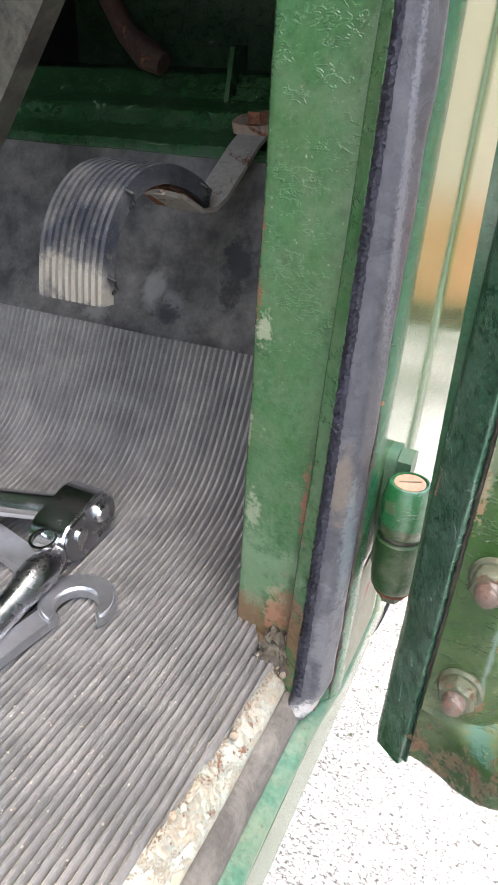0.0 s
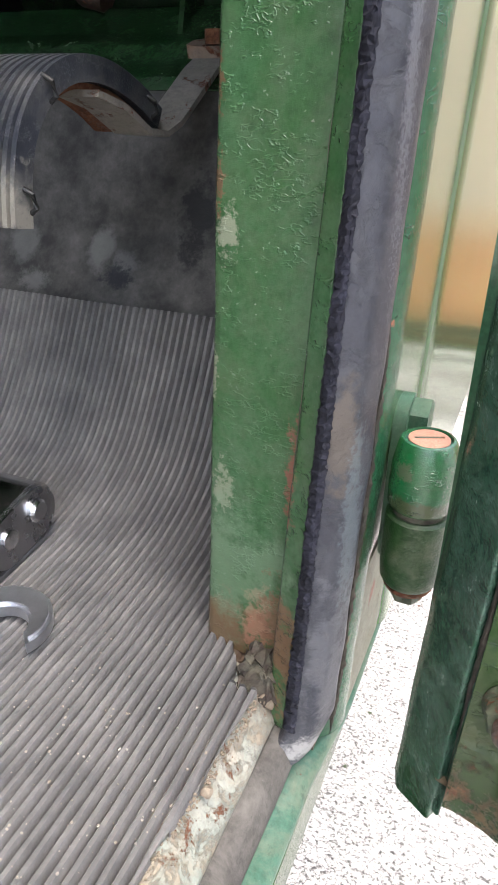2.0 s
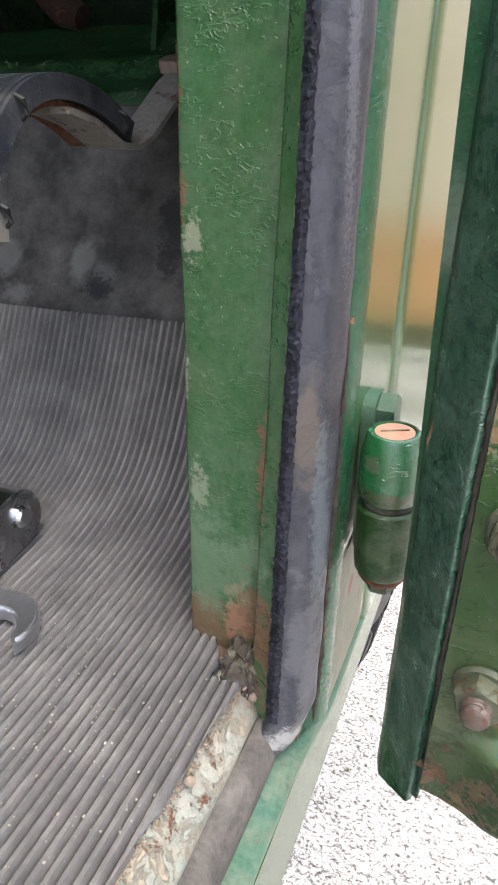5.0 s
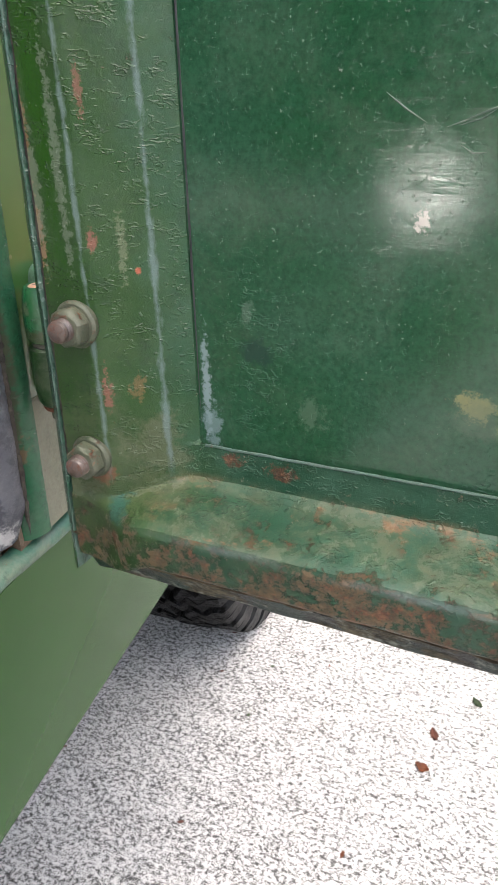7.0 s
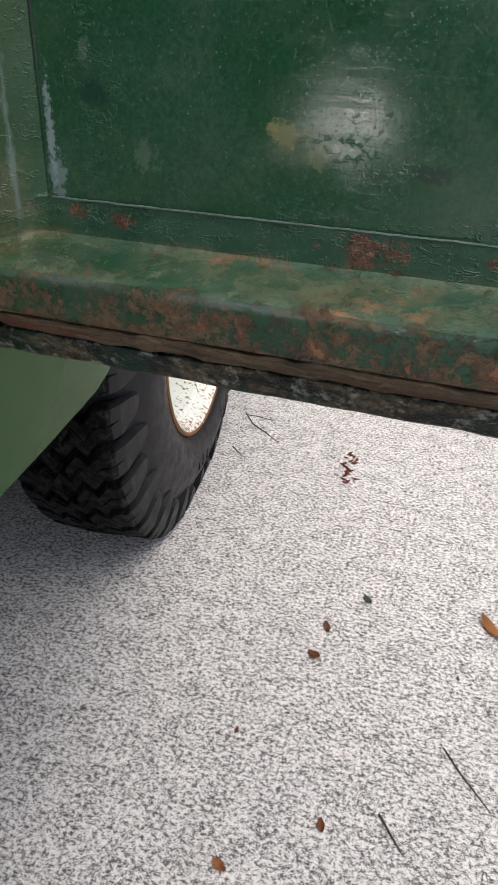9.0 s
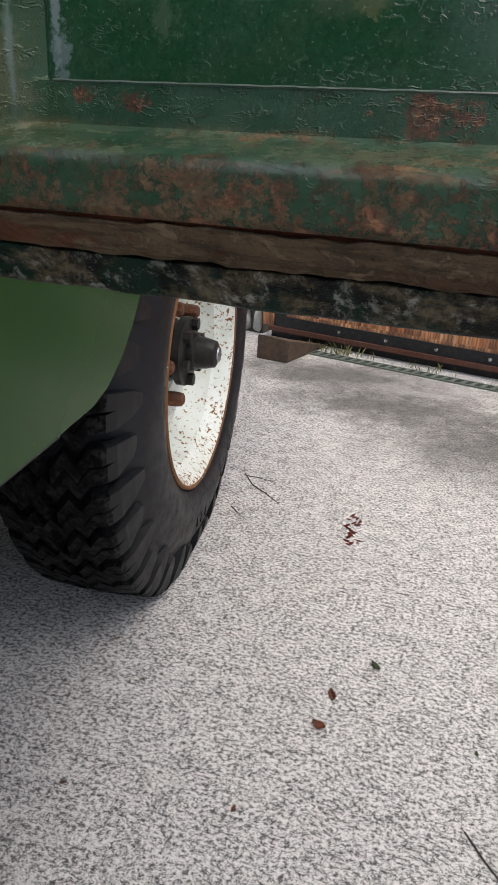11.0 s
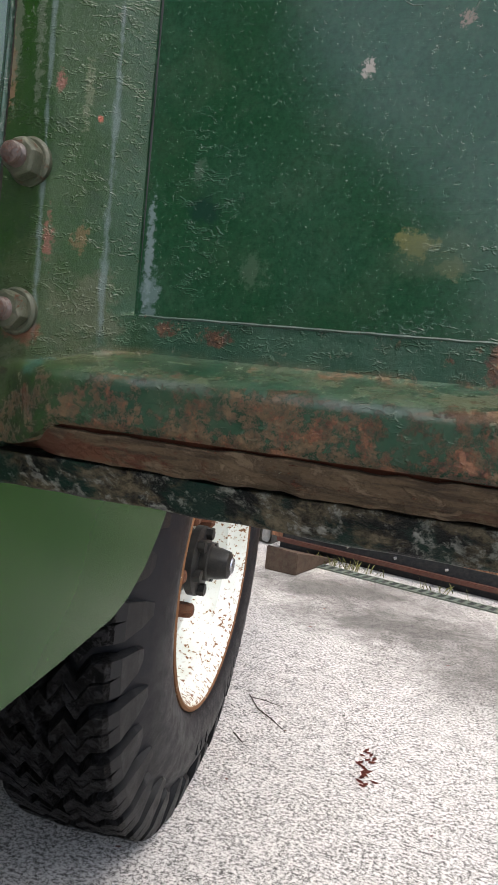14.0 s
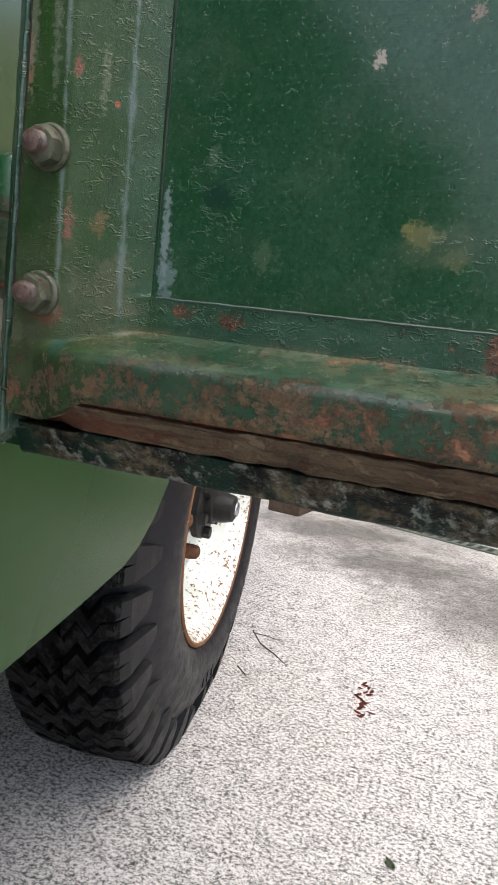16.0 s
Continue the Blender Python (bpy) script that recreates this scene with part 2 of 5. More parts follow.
M_WING = gloss_paint("wing_paint", (0.026, 0.075, 0.016), (0.032, 0.084, 0.020), 0.17, 0.6, 0.35)
M_LOWER = gloss_paint("lower_body_paint", (0.015, 0.052, 0.010), (0.020, 0.058, 0.012), 0.18, 0.09)
M_FLANGE = paint("door_edge_paint", (0.008, 0.042, 0.022), (0.016, 0.058, 0.030), rust=0.10, dust=0.35, rough=0.16, flake=1.2, spec=0.6, dust_tone=(0.12, 0.17, 0.14), crust=0.12)
PANEL_MARKS = (
    (on_door(0.1340, 0.205, 0.7315), (0.0065, 0.02, 0.0042), (0.17, 0.16, 0.06), 0.8, 0.9), (on_door(0.1437, 0.205, 0.7262), (0.0055, 0.02, 0.0035), (0.12, 0.13, 0.06), 0.6, 1.0),
    (on_door(0.1390, 0.205, 0.7290), (0.0130, 0.02, 0.0085), (0.06, 0.09, 0.055), 0.5, 0.5), (on_door(0.1168, 0.205, 0.7762), (0.0020, 0.02, 0.0030), (0.34, 0.30, 0.25), 0.85, 1.2),
    (on_door(0.1404, 0.205, 0.7868), (0.0018, 0.02, 0.0022), (0.26, 0.18, 0.14), 0.7, 1.4), (on_door(0.0572, 0.205, 0.7270), (0.0016, 0.02, 0.0200), (0.20, 0.25, 0.25), 0.7, 0.9), (on_door(0.0585, 0.205, 0.7150), (0.0034, 0.02, 0.0100), (0.16, 0.21, 0.21), 0.6, 0.9),
    (on_door(0.0731, 0.205, 0.7395), (0.0055, 0.02, 0.0060), (0.010, 0.032, 0.022), 0.9, 0.6), (on_door(0.0909, 0.205, 0.7238), (0.0055, 0.02, 0.0055), (0.07, 0.11, 0.07), 0.55, 1.0),
    (on_door(0.0710, 0.205, 0.7500), (0.0030, 0.02, 0.0040), (0.07, 0.11, 0.075), 0.6, 1.0), (on_door(0.1780, 0.205, 0.7243), (0.0070, 0.02, 0.0030), (0.012, 0.030, 0.02), 0.8, 1.0))


def panel_paint():
    """Door panel: glossy dark green, brushed sideways, pitted, with curled paint in patches and old scrapes."""
    m, nt, bs = material("door_panel_paint")
    v = place(nt)
    tone = mixed(nt, ramp(nt, noise_at(nt, v, 26, 7, 0.65), (0.35, 0.0), (0.65, 1.0)), (0.013, 0.057, 0.023), (0.022, 0.068, 0.036))
    fine = noise_at(nt, v, 620, 5, 0.75)
    tone = mixed(nt, calc(nt, 'MULTIPLY', ramp(nt, fine, (0.42, 0.0), (0.66, 1.0)), 0.55), tone, (0.006, 0.022, 0.010))
    film = ramp(nt, noise_at(nt, v, 55, 10, 0.75, 0.4), (0.46, 0.0), (0.68, 1.0))
    tone = mixed(nt, calc(nt, 'MULTIPLY', film, 0.13), tone, (0.13, 0.16, 0.11))
    lines = noise_at(nt, place(nt, (0.07, 0.07, 1.0)), 640, 5, 0.7)
    strokes = ramp(nt, lines, (0.56, 0.0), (0.64, 1.0))
    pits = ramp(nt, noise_at(nt, v, 780, 3, 0.6), (0.63, 0.0), (0.67, 1.0))
    specks = calc(nt, 'MULTIPLY', ramp(nt, noise_at(nt, v, 950, 2, 0.5), (0.70, 0.0), (0.74, 1.0)), ramp(nt, noise_at(nt, v, 40, 4), (0.46, 0.0), (0.60, 1.0)))
    tone = mixed(nt, calc(nt, 'MULTIPLY', specks, 0.35), tone, (0.20, 0.25, 0.19))
    # curled paint, thick in a few patches and thin elsewhere
    where = 0.03
    for st, z, rs, rz in ((0.236, 0.785, 0.016, 0.034), (0.215, 0.766, 0.030, 0.008), (0.180, 0.7065, 0.085, 0.009), (0.074, 0.742, 0.012, 0.026), (0.160, 0.728, 0.022, 0.010), (0.300, 0.770, 0.060, 0.040)):
        where = calc(nt, 'MAXIMUM', where, blotch(nt, on_door(st, 0.205, z), (rs, 0.03, rz), 1.0))
    curls = calc(nt, 'MULTIPLY', wrinkles(nt, place(nt, (0.6, 0.6, 1.1)), 430, 0.060, 0.50), where)
    tone = mixed(nt, calc(nt, 'MULTIPLY', curls, 0.35), tone, (0.030, 0.075, 0.045))
    for at, radii, shade, strength, wob in PANEL_MARKS:
        tone = mixed(nt, calc(nt, 'MULTIPLY', blotch(nt, at, radii, wob), strength), tone, shade)
    join(nt, bs, "Base Color", tone)
    join(nt, bs, "Specular IOR Level", 0.42)
    join(nt, bs, "Roughness", calc(nt, 'ADD', 0.065, calc(nt, 'MULTIPLY', film, 0.09)))
    h = calc(nt, 'ADD', calc(nt, 'MULTIPLY', curls, 0.26), calc(nt, 'MULTIPLY', fine, 0.045))
    h = calc(nt, 'ADD', h, calc(nt, 'ADD', calc(nt, 'MULTIPLY', lines, 0.020), calc(nt, 'MULTIPLY', strokes, 0.010)))
    h = calc(nt, 'ADD', h, calc(nt, 'SUBTRACT', calc(nt, 'MULTIPLY', specks, 0.2), calc(nt, 'MULTIPLY', pits, 0.12)))
    relief(nt, bs, h, 0.75, 0.0008)
    return m


M_SKIN = panel_paint()
M_SCRAPE = paint("scraped_paint", (0.055, 0.095, 0.065), (0.12, 0.16, 0.12), dust=0.4, rough=0.5, flake=0.8)


RIDGE_1, RIDGE_2, JOINT = 0.0300, 0.0460, 0.0546


def frame_paint():
    """Door frame: olive paint on the upright, teal on the rail, blown off by rust most of all on the rail's front."""
    m, nt, bs = material("door_frame_paint")
    v = place(nt)
    axes = nt.nodes.new("ShaderNodeSeparateXYZ")
    nt.links.new(v, axes.inputs[0])
    along = calc(nt, 'ADD', calc(nt, 'MULTIPLY', axes.outputs["X"], 0.992048), calc(nt, 'MULTIPLY', axes.outputs["Y"], -0.125857))
    height = nt.nodes.new("ShaderNodeMapRange")
    for k, value in ((1, 0.672), (2, 0.710), (3, 0.0), (4, 1.0)):
        height.inputs[k].default_value = value
    nt.links.new(axes.outputs["Z"], height.inputs[0])
    rail = nt.nodes.new("ShaderNodeMapRange")
    for k, value in ((1, 0.040), (2, 0.066), (3, 0.0), (4, 1.0)):
        rail.inputs[k].default_value = value
    wavy = noise_at(nt, v, 55, 6, 0.7)
    nt.links.new(calc(nt, 'ADD', along, calc(nt, 'MULTIPLY', calc(nt, 'SUBTRACT', wavy, 0.5), 0.04)), rail.inputs[0])
    bias = ramp(nt, height.outputs[0], (0.0, 0.595), (0.34, 0.57), (0.46, 0.525), (0.53, 0.485), (0.64, 0.465), (1.0, 0.44))
    fine = noise_at(nt, v, 320, 9, 0.8)
    soft = ramp(nt, noise_at(nt, v, 40, 6, 0.65), (0.40, 0.0), (0.60, 1.0))
    olive = mixed(nt, soft, (0.013, 0.042, 0.006), (0.021, 0.051, 0.013))
    teal = mixed(nt, soft, (0.011, 0.046, 0.023), (0.022, 0.064, 0.036))
    tone = mixed(nt, rail.outputs[0], olive, teal)
    grime = ramp(nt, noise_at(nt, v, 130, 8, 0.75), (0.52, 0.0), (0.64, 1.0))
    tone = mixed(nt, calc(nt, 'MULTIPLY', grime, 0.40), tone, (0.012, 0.028, 0.013))
    # dust film in blots, thick on the shelf and in the corner
    film = ramp(nt, noise_at(nt, v, 46, 10, 0.76, 0.3), (0.43, 0.0), (0.64, 1.0))
    tan = calc(nt, 'MULTIPLY', film, ramp(nt, height.outputs[0], (0.0, 0.10), (0.42, 0.22), (0.54, 0.72), (0.64, 0.50), (0.72, 0.06)))
    tone = mixed(nt, tan, tone, mixed(nt, noise_at(nt, v, 210, 6, 0.7), (0.080, 0.082, 0.038), (0.165, 0.150, 0.088)))
    for (st, n, z), radii, shade, strength, wob in (
            ((0.0245, 0.190, 0.700), (0.0200, 0.03, 0.030), (0.070, 0.078, 0.042), 0.35, 0.8), ((0.0440, 0.195, 0.7050), (0.0120, 0.03, 0.014), (0.085, 0.088, 0.048), 0.55, 0.9),
            ((0.0228, 0.190, 0.822), (0.0042, 0.03, 0.066), (0.010, 0.044, 0.001), 1.0, 0.35), ((0.0172, 0.190, 0.772), (0.0018, 0.03, 0.011), (0.22, 0.12, 0.075), 0.6, 1.2),
            ((0.0176, 0.190, 0.800), (0.0012, 0.03, 0.010), (0.18, 0.085, 0.05), 0.55, 1.4), ((0.0262, 0.190, 0.790), (0.0016, 0.03, 0.030), (0.14, 0.16, 0.115), 0.45, 1.3),
            ((0.0182, 0.190, 0.783), (0.0022, 0.03, 0.018), (0.13, 0.145, 0.10), 0.5, 1.2), ((0.0330, 0.190, 0.770), (0.0013, 0.03, 0.003), CHIP, 0.8, 1.2),
            ((0.0395, 0.195, 0.768), (0.0014, 0.03, 0.011), (0.125, 0.140, 0.08), 0.55, 1.2), ((0.0430, 0.195, 0.762), (0.0008, 0.02, 0.0012), (0.34, 0.09, 0.05), 0.85, 0.7),
            ((0.0322, 0.190, 0.727), (0.0013, 0.03, 0.007), CHIP, 0.75, 1.4), ((0.0400, 0.195, 0.728), (0.0022, 0.03, 0.004), (0.15, 0.085, 0.035), 0.5, 1.2),
            ((0.0270, 0.190, 0.700), (0.0060, 0.03, 0.005), (0.15, 0.062, 0.035), 0.8, 1.0), ((0.0340, 0.190, 0.806), (0.0010, 0.03, 0.006), CHIP, 0.6, 1.4),
            ((0.0335, 0.190, 0.690), (0.0045, 0.03, 0.0030), (0.020, 0.065, 0.045), 0.9, 0.9), ((0.0345, 0.185, 0.6815), (0.0020, 0.03, 0.0045), (0.17, 0.07, 0.045), 0.8, 1.0)):
        tone = mixed(nt, calc(nt, 'MULTIPLY', blotch(nt, on_door(st, n, z), radii, wob), strength), tone, shade)
    # pale wear along the two folds of the upright, their highlights painted in too
    worn = noise_at(nt, place(nt, (1.0, 1.0, 0.45)), 190, 7, 0.72)
    for at, wide in ((RIDGE_1, 0.0007), (RIDGE_2 + 0.0004, 0.0008)):
        off = calc(nt, 'ABSOLUTE', calc(nt, 'SUBTRACT', along, at))
        line = ramp(nt, calc(nt, 'ADD', calc(nt, 'MULTIPLY', off, 0.25 / wide), calc(nt, 'MULTIPLY', calc(nt, 'SUBTRACT', 0.62, worn), 1.6)), (0.20, 1.0), (0.50, 0.0))
        line = calc(nt, 'MULTIPLY', line, ramp(nt, height.outputs[0], (0.62, 0.0), (0.85, 1.0)))
        tone = mixed(nt, calc(nt, 'MULTIPLY', line, 0.55), tone, (0.13, 0.17, 0.16))
    field = calc(nt, 'ADD', noise_at(nt, v, 118, 10, 0.82), calc(nt, 'SUBTRACT', bias, 0.5))
    field = calc(nt, 'SUBTRACT', field, calc(nt, 'MULTIPLY', calc(nt, 'SUBTRACT', 1.0, rail.outputs[0]), 0.035))
    brown = ramp(nt, field, (0.545, 0.0), (0.585, 1.0))
    tone = mixed(nt, calc(nt, 'MULTIPLY', brown, 0.85), tone, ramp(nt, fine, (0.36, (0.034, 0.024, 0.014)), (0.5, (0.110, 0.066, 0.034)), (0.64, (0.18, 0.110, 0.058))))
    red = ramp(nt, calc(nt, 'ADD', field, calc(nt, 'MULTIPLY', calc(nt, 'SUBTRACT', noise_at(nt, v, 120, 6, 0.7), 0.5), 0.6)), (0.630, 0.0), (0.665, 1.0))
    tone = mixed(nt, red, tone, ramp(nt, fine, (0.34, (0.040, 0.018, 0.012)), (0.45, (0.120, 0.048, 0.028)), (0.54, (0.19, 0.085, 0.044)), (0.64, (0.30, 0.15, 0.075))))
    for st, n, z, rs, rz in ((0.163, 0.203, 0.703, 0.010, 0.006), (0.236, 0.203, 0.702, 0.011, 0.008), (0.082, 0.203, 0.703, 0.005, 0.003), (0.20, 0.203, 0.7035, 0.004, 0.0025), (0.066, 0.203, 0.7045, 0.004, 0.0022)):
        tone = mixed(nt, calc(nt, 'MULTIPLY', blotch(nt, on_door(st, n, z), (rs, 0.02, rz), 1.1), 0.8), tone, ramp(nt, fine, (0.38, (0.024, 0.012, 0.009)), (0.52, (0.095, 0.036, 0.022)), (0.64, (0.22, 0.10, 0.05))))
    # orange streaks lying along the shelf
    streaks = ramp(nt, noise_at(nt, place(nt, (0.34, 0.34, 1.2)), 120, 8, 0.75, 0.3), (0.545, 0.0), (0.60, 1.0))
    streaks = calc(nt, 'MULTIPLY', calc(nt, 'MULTIPLY', streaks, rail.outputs[0]), ramp(nt, height.outputs[0], (0.40, 0.0), (0.47, 1.0), (0.62, 1.0), (0.70, 0.0)))
    tone = mixed(nt, calc(nt, 'MULTIPLY', streaks, 0.75), tone, ramp(nt, fine, (0.36, (0.105, 0.042, 0.024)), (0.5, (0.175, 0.085, 0.042)), (0.64, (0.23, 0.135, 0.070))))
    # rubbed paint and a painted glint on the fold between shelf and front
    nose_glint = calc(nt, 'MULTIPLY', ramp(nt, height.outputs[0], (0.40, 0.0), (0.435, 1.0), (0.455, 1.0), (0.49, 0.0)), rail.outputs[0])
    nose_glint = calc(nt, 'MULTIPLY', nose_glint, ramp(nt, noise_at(nt, place(nt, (0.4, 0.4, 1.0)), 90, 7, 0.7), (0.44, 0.0), (0.58, 1.0)))
    tone = mixed(nt, calc(nt, 'MULTIPLY', nose_glint, 0.55), tone, (0.13, 0.155, 0.145))
    curls = wrinkles(nt, place(nt, (0.55, 0.55, 1.1)), 520, 0.060, 0.515)
    specks = ramp(nt, noise_at(nt, v, 700, 2, 0.5), (0.70, 0.0), (0.74, 1.0))
    tone = mixed(nt, calc(nt, 'MULTIPLY', specks, 0.25), tone, (0.20, 0.24, 0.18))
    tone = mixed(nt, calc(nt, 'MULTIPLY', curls, 0.15), tone, (0.050, 0.080, 0.045))
    join(nt, bs, "Base Color", tone)
    join(nt, bs, "Specular IOR Level", 0.30)
    join(nt, bs, "Roughness", calc(nt, 'ADD', 0.15, calc(nt, 'ADD', calc(nt, 'MULTIPLY', calc(nt, 'ADD', brown, tan), 0.32), calc(nt, 'MULTIPLY', film, 0.08))))
    h = calc(nt, 'ADD', calc(nt, 'MULTIPLY', fine, 0.45), calc(nt, 'ADD', calc(nt, 'MULTIPLY', red, 0.5), calc(nt, 'MULTIPLY', brown, 0.35)))
    relief(nt, bs, calc(nt, 'ADD', h, calc(nt, 'ADD', calc(nt, 'MULTIPLY', curls, 0.26), calc(nt, 'MULTIPLY', specks, 0.4))), 0.85, 0.0010)
    return m


def crusted_rubber():
    """Black strip under a broken crust of pale dirt."""
    m, nt, bs = material("dirty_black_seal")
    v = place(nt)
    fine = noise_at(nt, v, 330, 7, 0.75)
    tone = mixed(nt, ramp(nt, noise_at(nt, v, 48, 6, 0.7), (0.48, 0.0), (0.56, 1.0)), (0.003, 0.004, 0.004), (0.006, 0.022, 0.015))
    brown = ramp(nt, noise_at(nt, place(nt, (1, 1, 1.6)), 42, 9, 0.7, 0.3), (0.485, 0.0), (0.55, 1.0))
    tone = mixed(nt, calc(nt, 'MULTIPLY', brown, 0.9), tone, ramp(nt, fine, (0.38, (0.020, 0.016, 0.010)), (0.6, (0.15, 0.125, 0.080))))
    pale = ramp(nt, calc(nt, 'ADD', noise_at(nt, v, 85, 9, 0.72, 0.5), calc(nt, 'MULTIPLY', calc(nt, 'SUBTRACT', fine, 0.5), 0.5)), (0.53, 0.0), (0.60, 1.0))
    tone = mixed(nt, calc(nt, 'MULTIPLY', pale, 0.75), tone, ramp(nt, fine, (0.35, (0.06, 0.07, 0.06)), (0.65, (0.34, 0.34, 0.30))))
    join(nt, bs, "Base Color", tone)
    join(nt, bs, "Specular IOR Level", 0.15)
    join(nt, bs, "Roughness", calc(nt, 'ADD', 0.35, calc(nt, 'MULTIPLY', calc(nt, 'ADD', brown, pale), 0.3)))
    relief(nt, bs, calc(nt, 'ADD', calc(nt, 'ADD', brown, pale), fine), 0.8, 0.0008)
    return m


def rim_paint(name, amount):
    """White enamel with sharp rust spots and yellow-brown bleeding round them."""
    m, nt, bs = material(name)
    v = place(nt)
    spots = calc(nt, 'ADD', noise_at(nt, v, 130, 5, 0.65), calc(nt, 'MULTIPLY', calc(nt, 'SUBTRACT', noise_at(nt, v, 9, 3), 0.5), 0.35))
    # more rust towards the outer edge of the wheel
    mp = nt.nodes.new("ShaderNodeMapping")
    mp.inputs["Location"].default_value, mp.inputs["Scale"].default_value = (0, -1.059, -0.366), (0, 1, 1)
    nt.links.new(v, mp.inputs["Vector"])
    span = nt.nodes.new("ShaderNodeVectorMath")
    span.operation = 'LENGTH'
    nt.links.new(mp.outputs[0], span.inputs[0])
    spots = calc(nt, 'ADD', spots, ramp(nt, calc(nt, 'MULTIPLY', span.outputs["Value"], 4.0), (0.66, 0.0), (0.80, 0.05), (0.88, 0.085)))
    tone = mixed(nt, ramp(nt, noise_at(nt, v, 14, 5), (0.4, 0.0), (0.65, 1.0)), (0.72, 0.74, 0.68), (0.62, 0.64, 0.56))
    tone = mixed(nt, calc(nt, 'MULTIPLY', ramp(nt, spots, (0.58 - amount, 0.0), (0.66 - amount, 1.0)), 0.5), tone, (0.42, 0.29, 0.12))
    hard = ramp(nt, spots, (0.645 - amount, 0.0), (0.665 - amount, 1.0))
    tone = mixed(nt, hard, tone, mixed(nt, noise_at(nt, v, 260, 5, 0.7), (0.07, 0.028, 0.012), (0.26, 0.11, 0.03)))
    join(nt, bs, "Base Color", tone)
    join(nt, bs, "Roughness", calc(nt, 'ADD', 0.32, calc(nt, 'MULTIPLY', hard, 0.45)))
    relief(nt, bs, hard, 0.4, 0.0008)
    return m


M_FRAME = frame_paint()
M_LIPSEAL = crusted_rubber()
M_RIDGE = paint("ridge_highlight_paint", (0.085, 0.125, 0.105), (0.045, 0.085, 0.060), rust=0.35, dust=0.2, rough=0.3, flake=0.3, size=1.5)
M_SEAM = paint("seam_rust", (0.055, 0.014, 0.008), (0.09, 0.022, 0.010), rust=0.35, dust=0.1, rough=0.9, size=1.5)
M_LIP = paint("sill_lip_paint", (0.026, 0.085, 0.052), (0.060, 0.125, 0.090), rust=0.2, dust=0.7, rough=0.35, flake=0.3)
M_HINGE = paint("hinge_paint", (0.006, 0.085, 0.026), (0.010, 0.074, 0.020), rust=0.05, dust=0.15, rough=0.10, spec=0.7, flake=1.0, size=1.3, marks=(
    ((0.018, 0.2080, 0.7335), (0.012, 0.012, 0.0035), (0.045, 0.052, 0.022), 0.85, 0.5), ((0.014, 0.2080, 0.7430), (0.003, 0.006, 0.0025), (0.07, 0.075, 0.045), 0.7, 1.2)))
M_HINGE_LOW = paint("hinge_olive_paint", (0.008, 0.040, 0.008), (0.014, 0.034, 0.010), rust=0.2, dust=0.4, rough=0.28, flake=0.8, size=2.0)
M_HINGE_LIGHT = paint("hinge_leaf_paint", (0.028, 0.085, 0.042), (0.036, 0.080, 0.046), rust=0.05, dust=0.3, rough=0.4, flake=0.7, size=2.0)
M_NUT = paint("rusty_nut_paint", (0.050, 0.066, 0.036), (0.080, 0.082, 0.055), rust=0.55, dust=0.45, rough=0.40, flake=0.3, dust_tone=(0.15, 0.14, 0.10), size=2.5)
M_BOLT = paint("rusty_bolt_end", (0.060, 0.044, 0.036), (0.10, 0.058, 0.042), rust=0.62, dust=0.4, rough=0.28, flake=0.3, dust_tone=(0.15, 0.12, 0.10), size=3.0, spec=0.6)
M_LEDGE = paint("chalky_ledge_paint", (0.27, 0.26, 0.225), (0.20, 0.235, 0.205), rust=0.50, dust=0.75, rough=0.7, flake=1.0, dust_tone=(0.24, 0.185, 0.13), size=1.2, crust=0.55)
# body green made darker: the footwell's shade is put into the colour
M_DARKGREEN = paint("footwell_shade_paint", (0.010, 0.038, 0.012), (0.013, 0.044, 0.016), rust=0.12, dust=0.1, rough=0.2, flake=1.2, spec=0.6)
M_RUSTPRIMER = paint("primer_pink", (0.45, 0.2, 0.13), (0.5, 0.25, 0.17), rust=0.1, dust=0.4, rough=0.6, size=3.0)
M_ARMRUST = paint("rusty_boss", (0.20, 0.16, 0.13), (0.22, 0.12, 0.08), rust=0.7, dust=0.4, rough=0.6)
M_ARM = paint("pedal_arm_paint", (0.17, 0.155, 0.135), (0.22, 0.195, 0.17), rust=0.5, dust=0.4, rough=0.5)
M_RUSTY = paint("rusted_steel", (0.16, 0.06, 0.025), (0.12, 0.05, 0.03), rust=0.9, dust=0.3, rough=0.7)
M_SEAL = paint("door_seal_rubber", (0.020, 0.021, 0.029), (0.032, 0.033, 0.042), rust=0.0, dust=0.28, rough=0.45, flake=0.25, crust=0.12, spec=0.4, dust_tone=(0.10, 0.10, 0.105), marks=(((0.003, 0.19, 0.757), (0.0042, 0.02, 0.016), (0.085, 0.068, 0.052), 0.7, 0.7), ((0.004, 0.19, 0.69), (0.006, 0.02, 0.03), (0.12, 0.12, 0.13), 0.4, 1.0), ((0.0058, 0.19, 0.735), (0.0016, 0.02, 0.030), (0.10, 0.12, 0.13), 0.6, 1.0), ((0.0085, 0.19, 0.84), (0.0008, 0.02, 0.060), (0.15, 0.15, 0.17), 0.45, 1.0), ((0.001, 0.185, 0.661), (0.008, 0.02, 0.006), (0.32, 0.31, 0.30), 0.8, 0.8), ((0.0012, 0.19, 0.676), (0.0020, 0.02, 0.012), (0.014, 0.016, 0.026), 0.8, 0.8)))
M_SEALEDGE = rubber("seal_core", (0.006, 0.006, 0.010), (0.035, 0.035, 0.050), 0.9, 5.0)
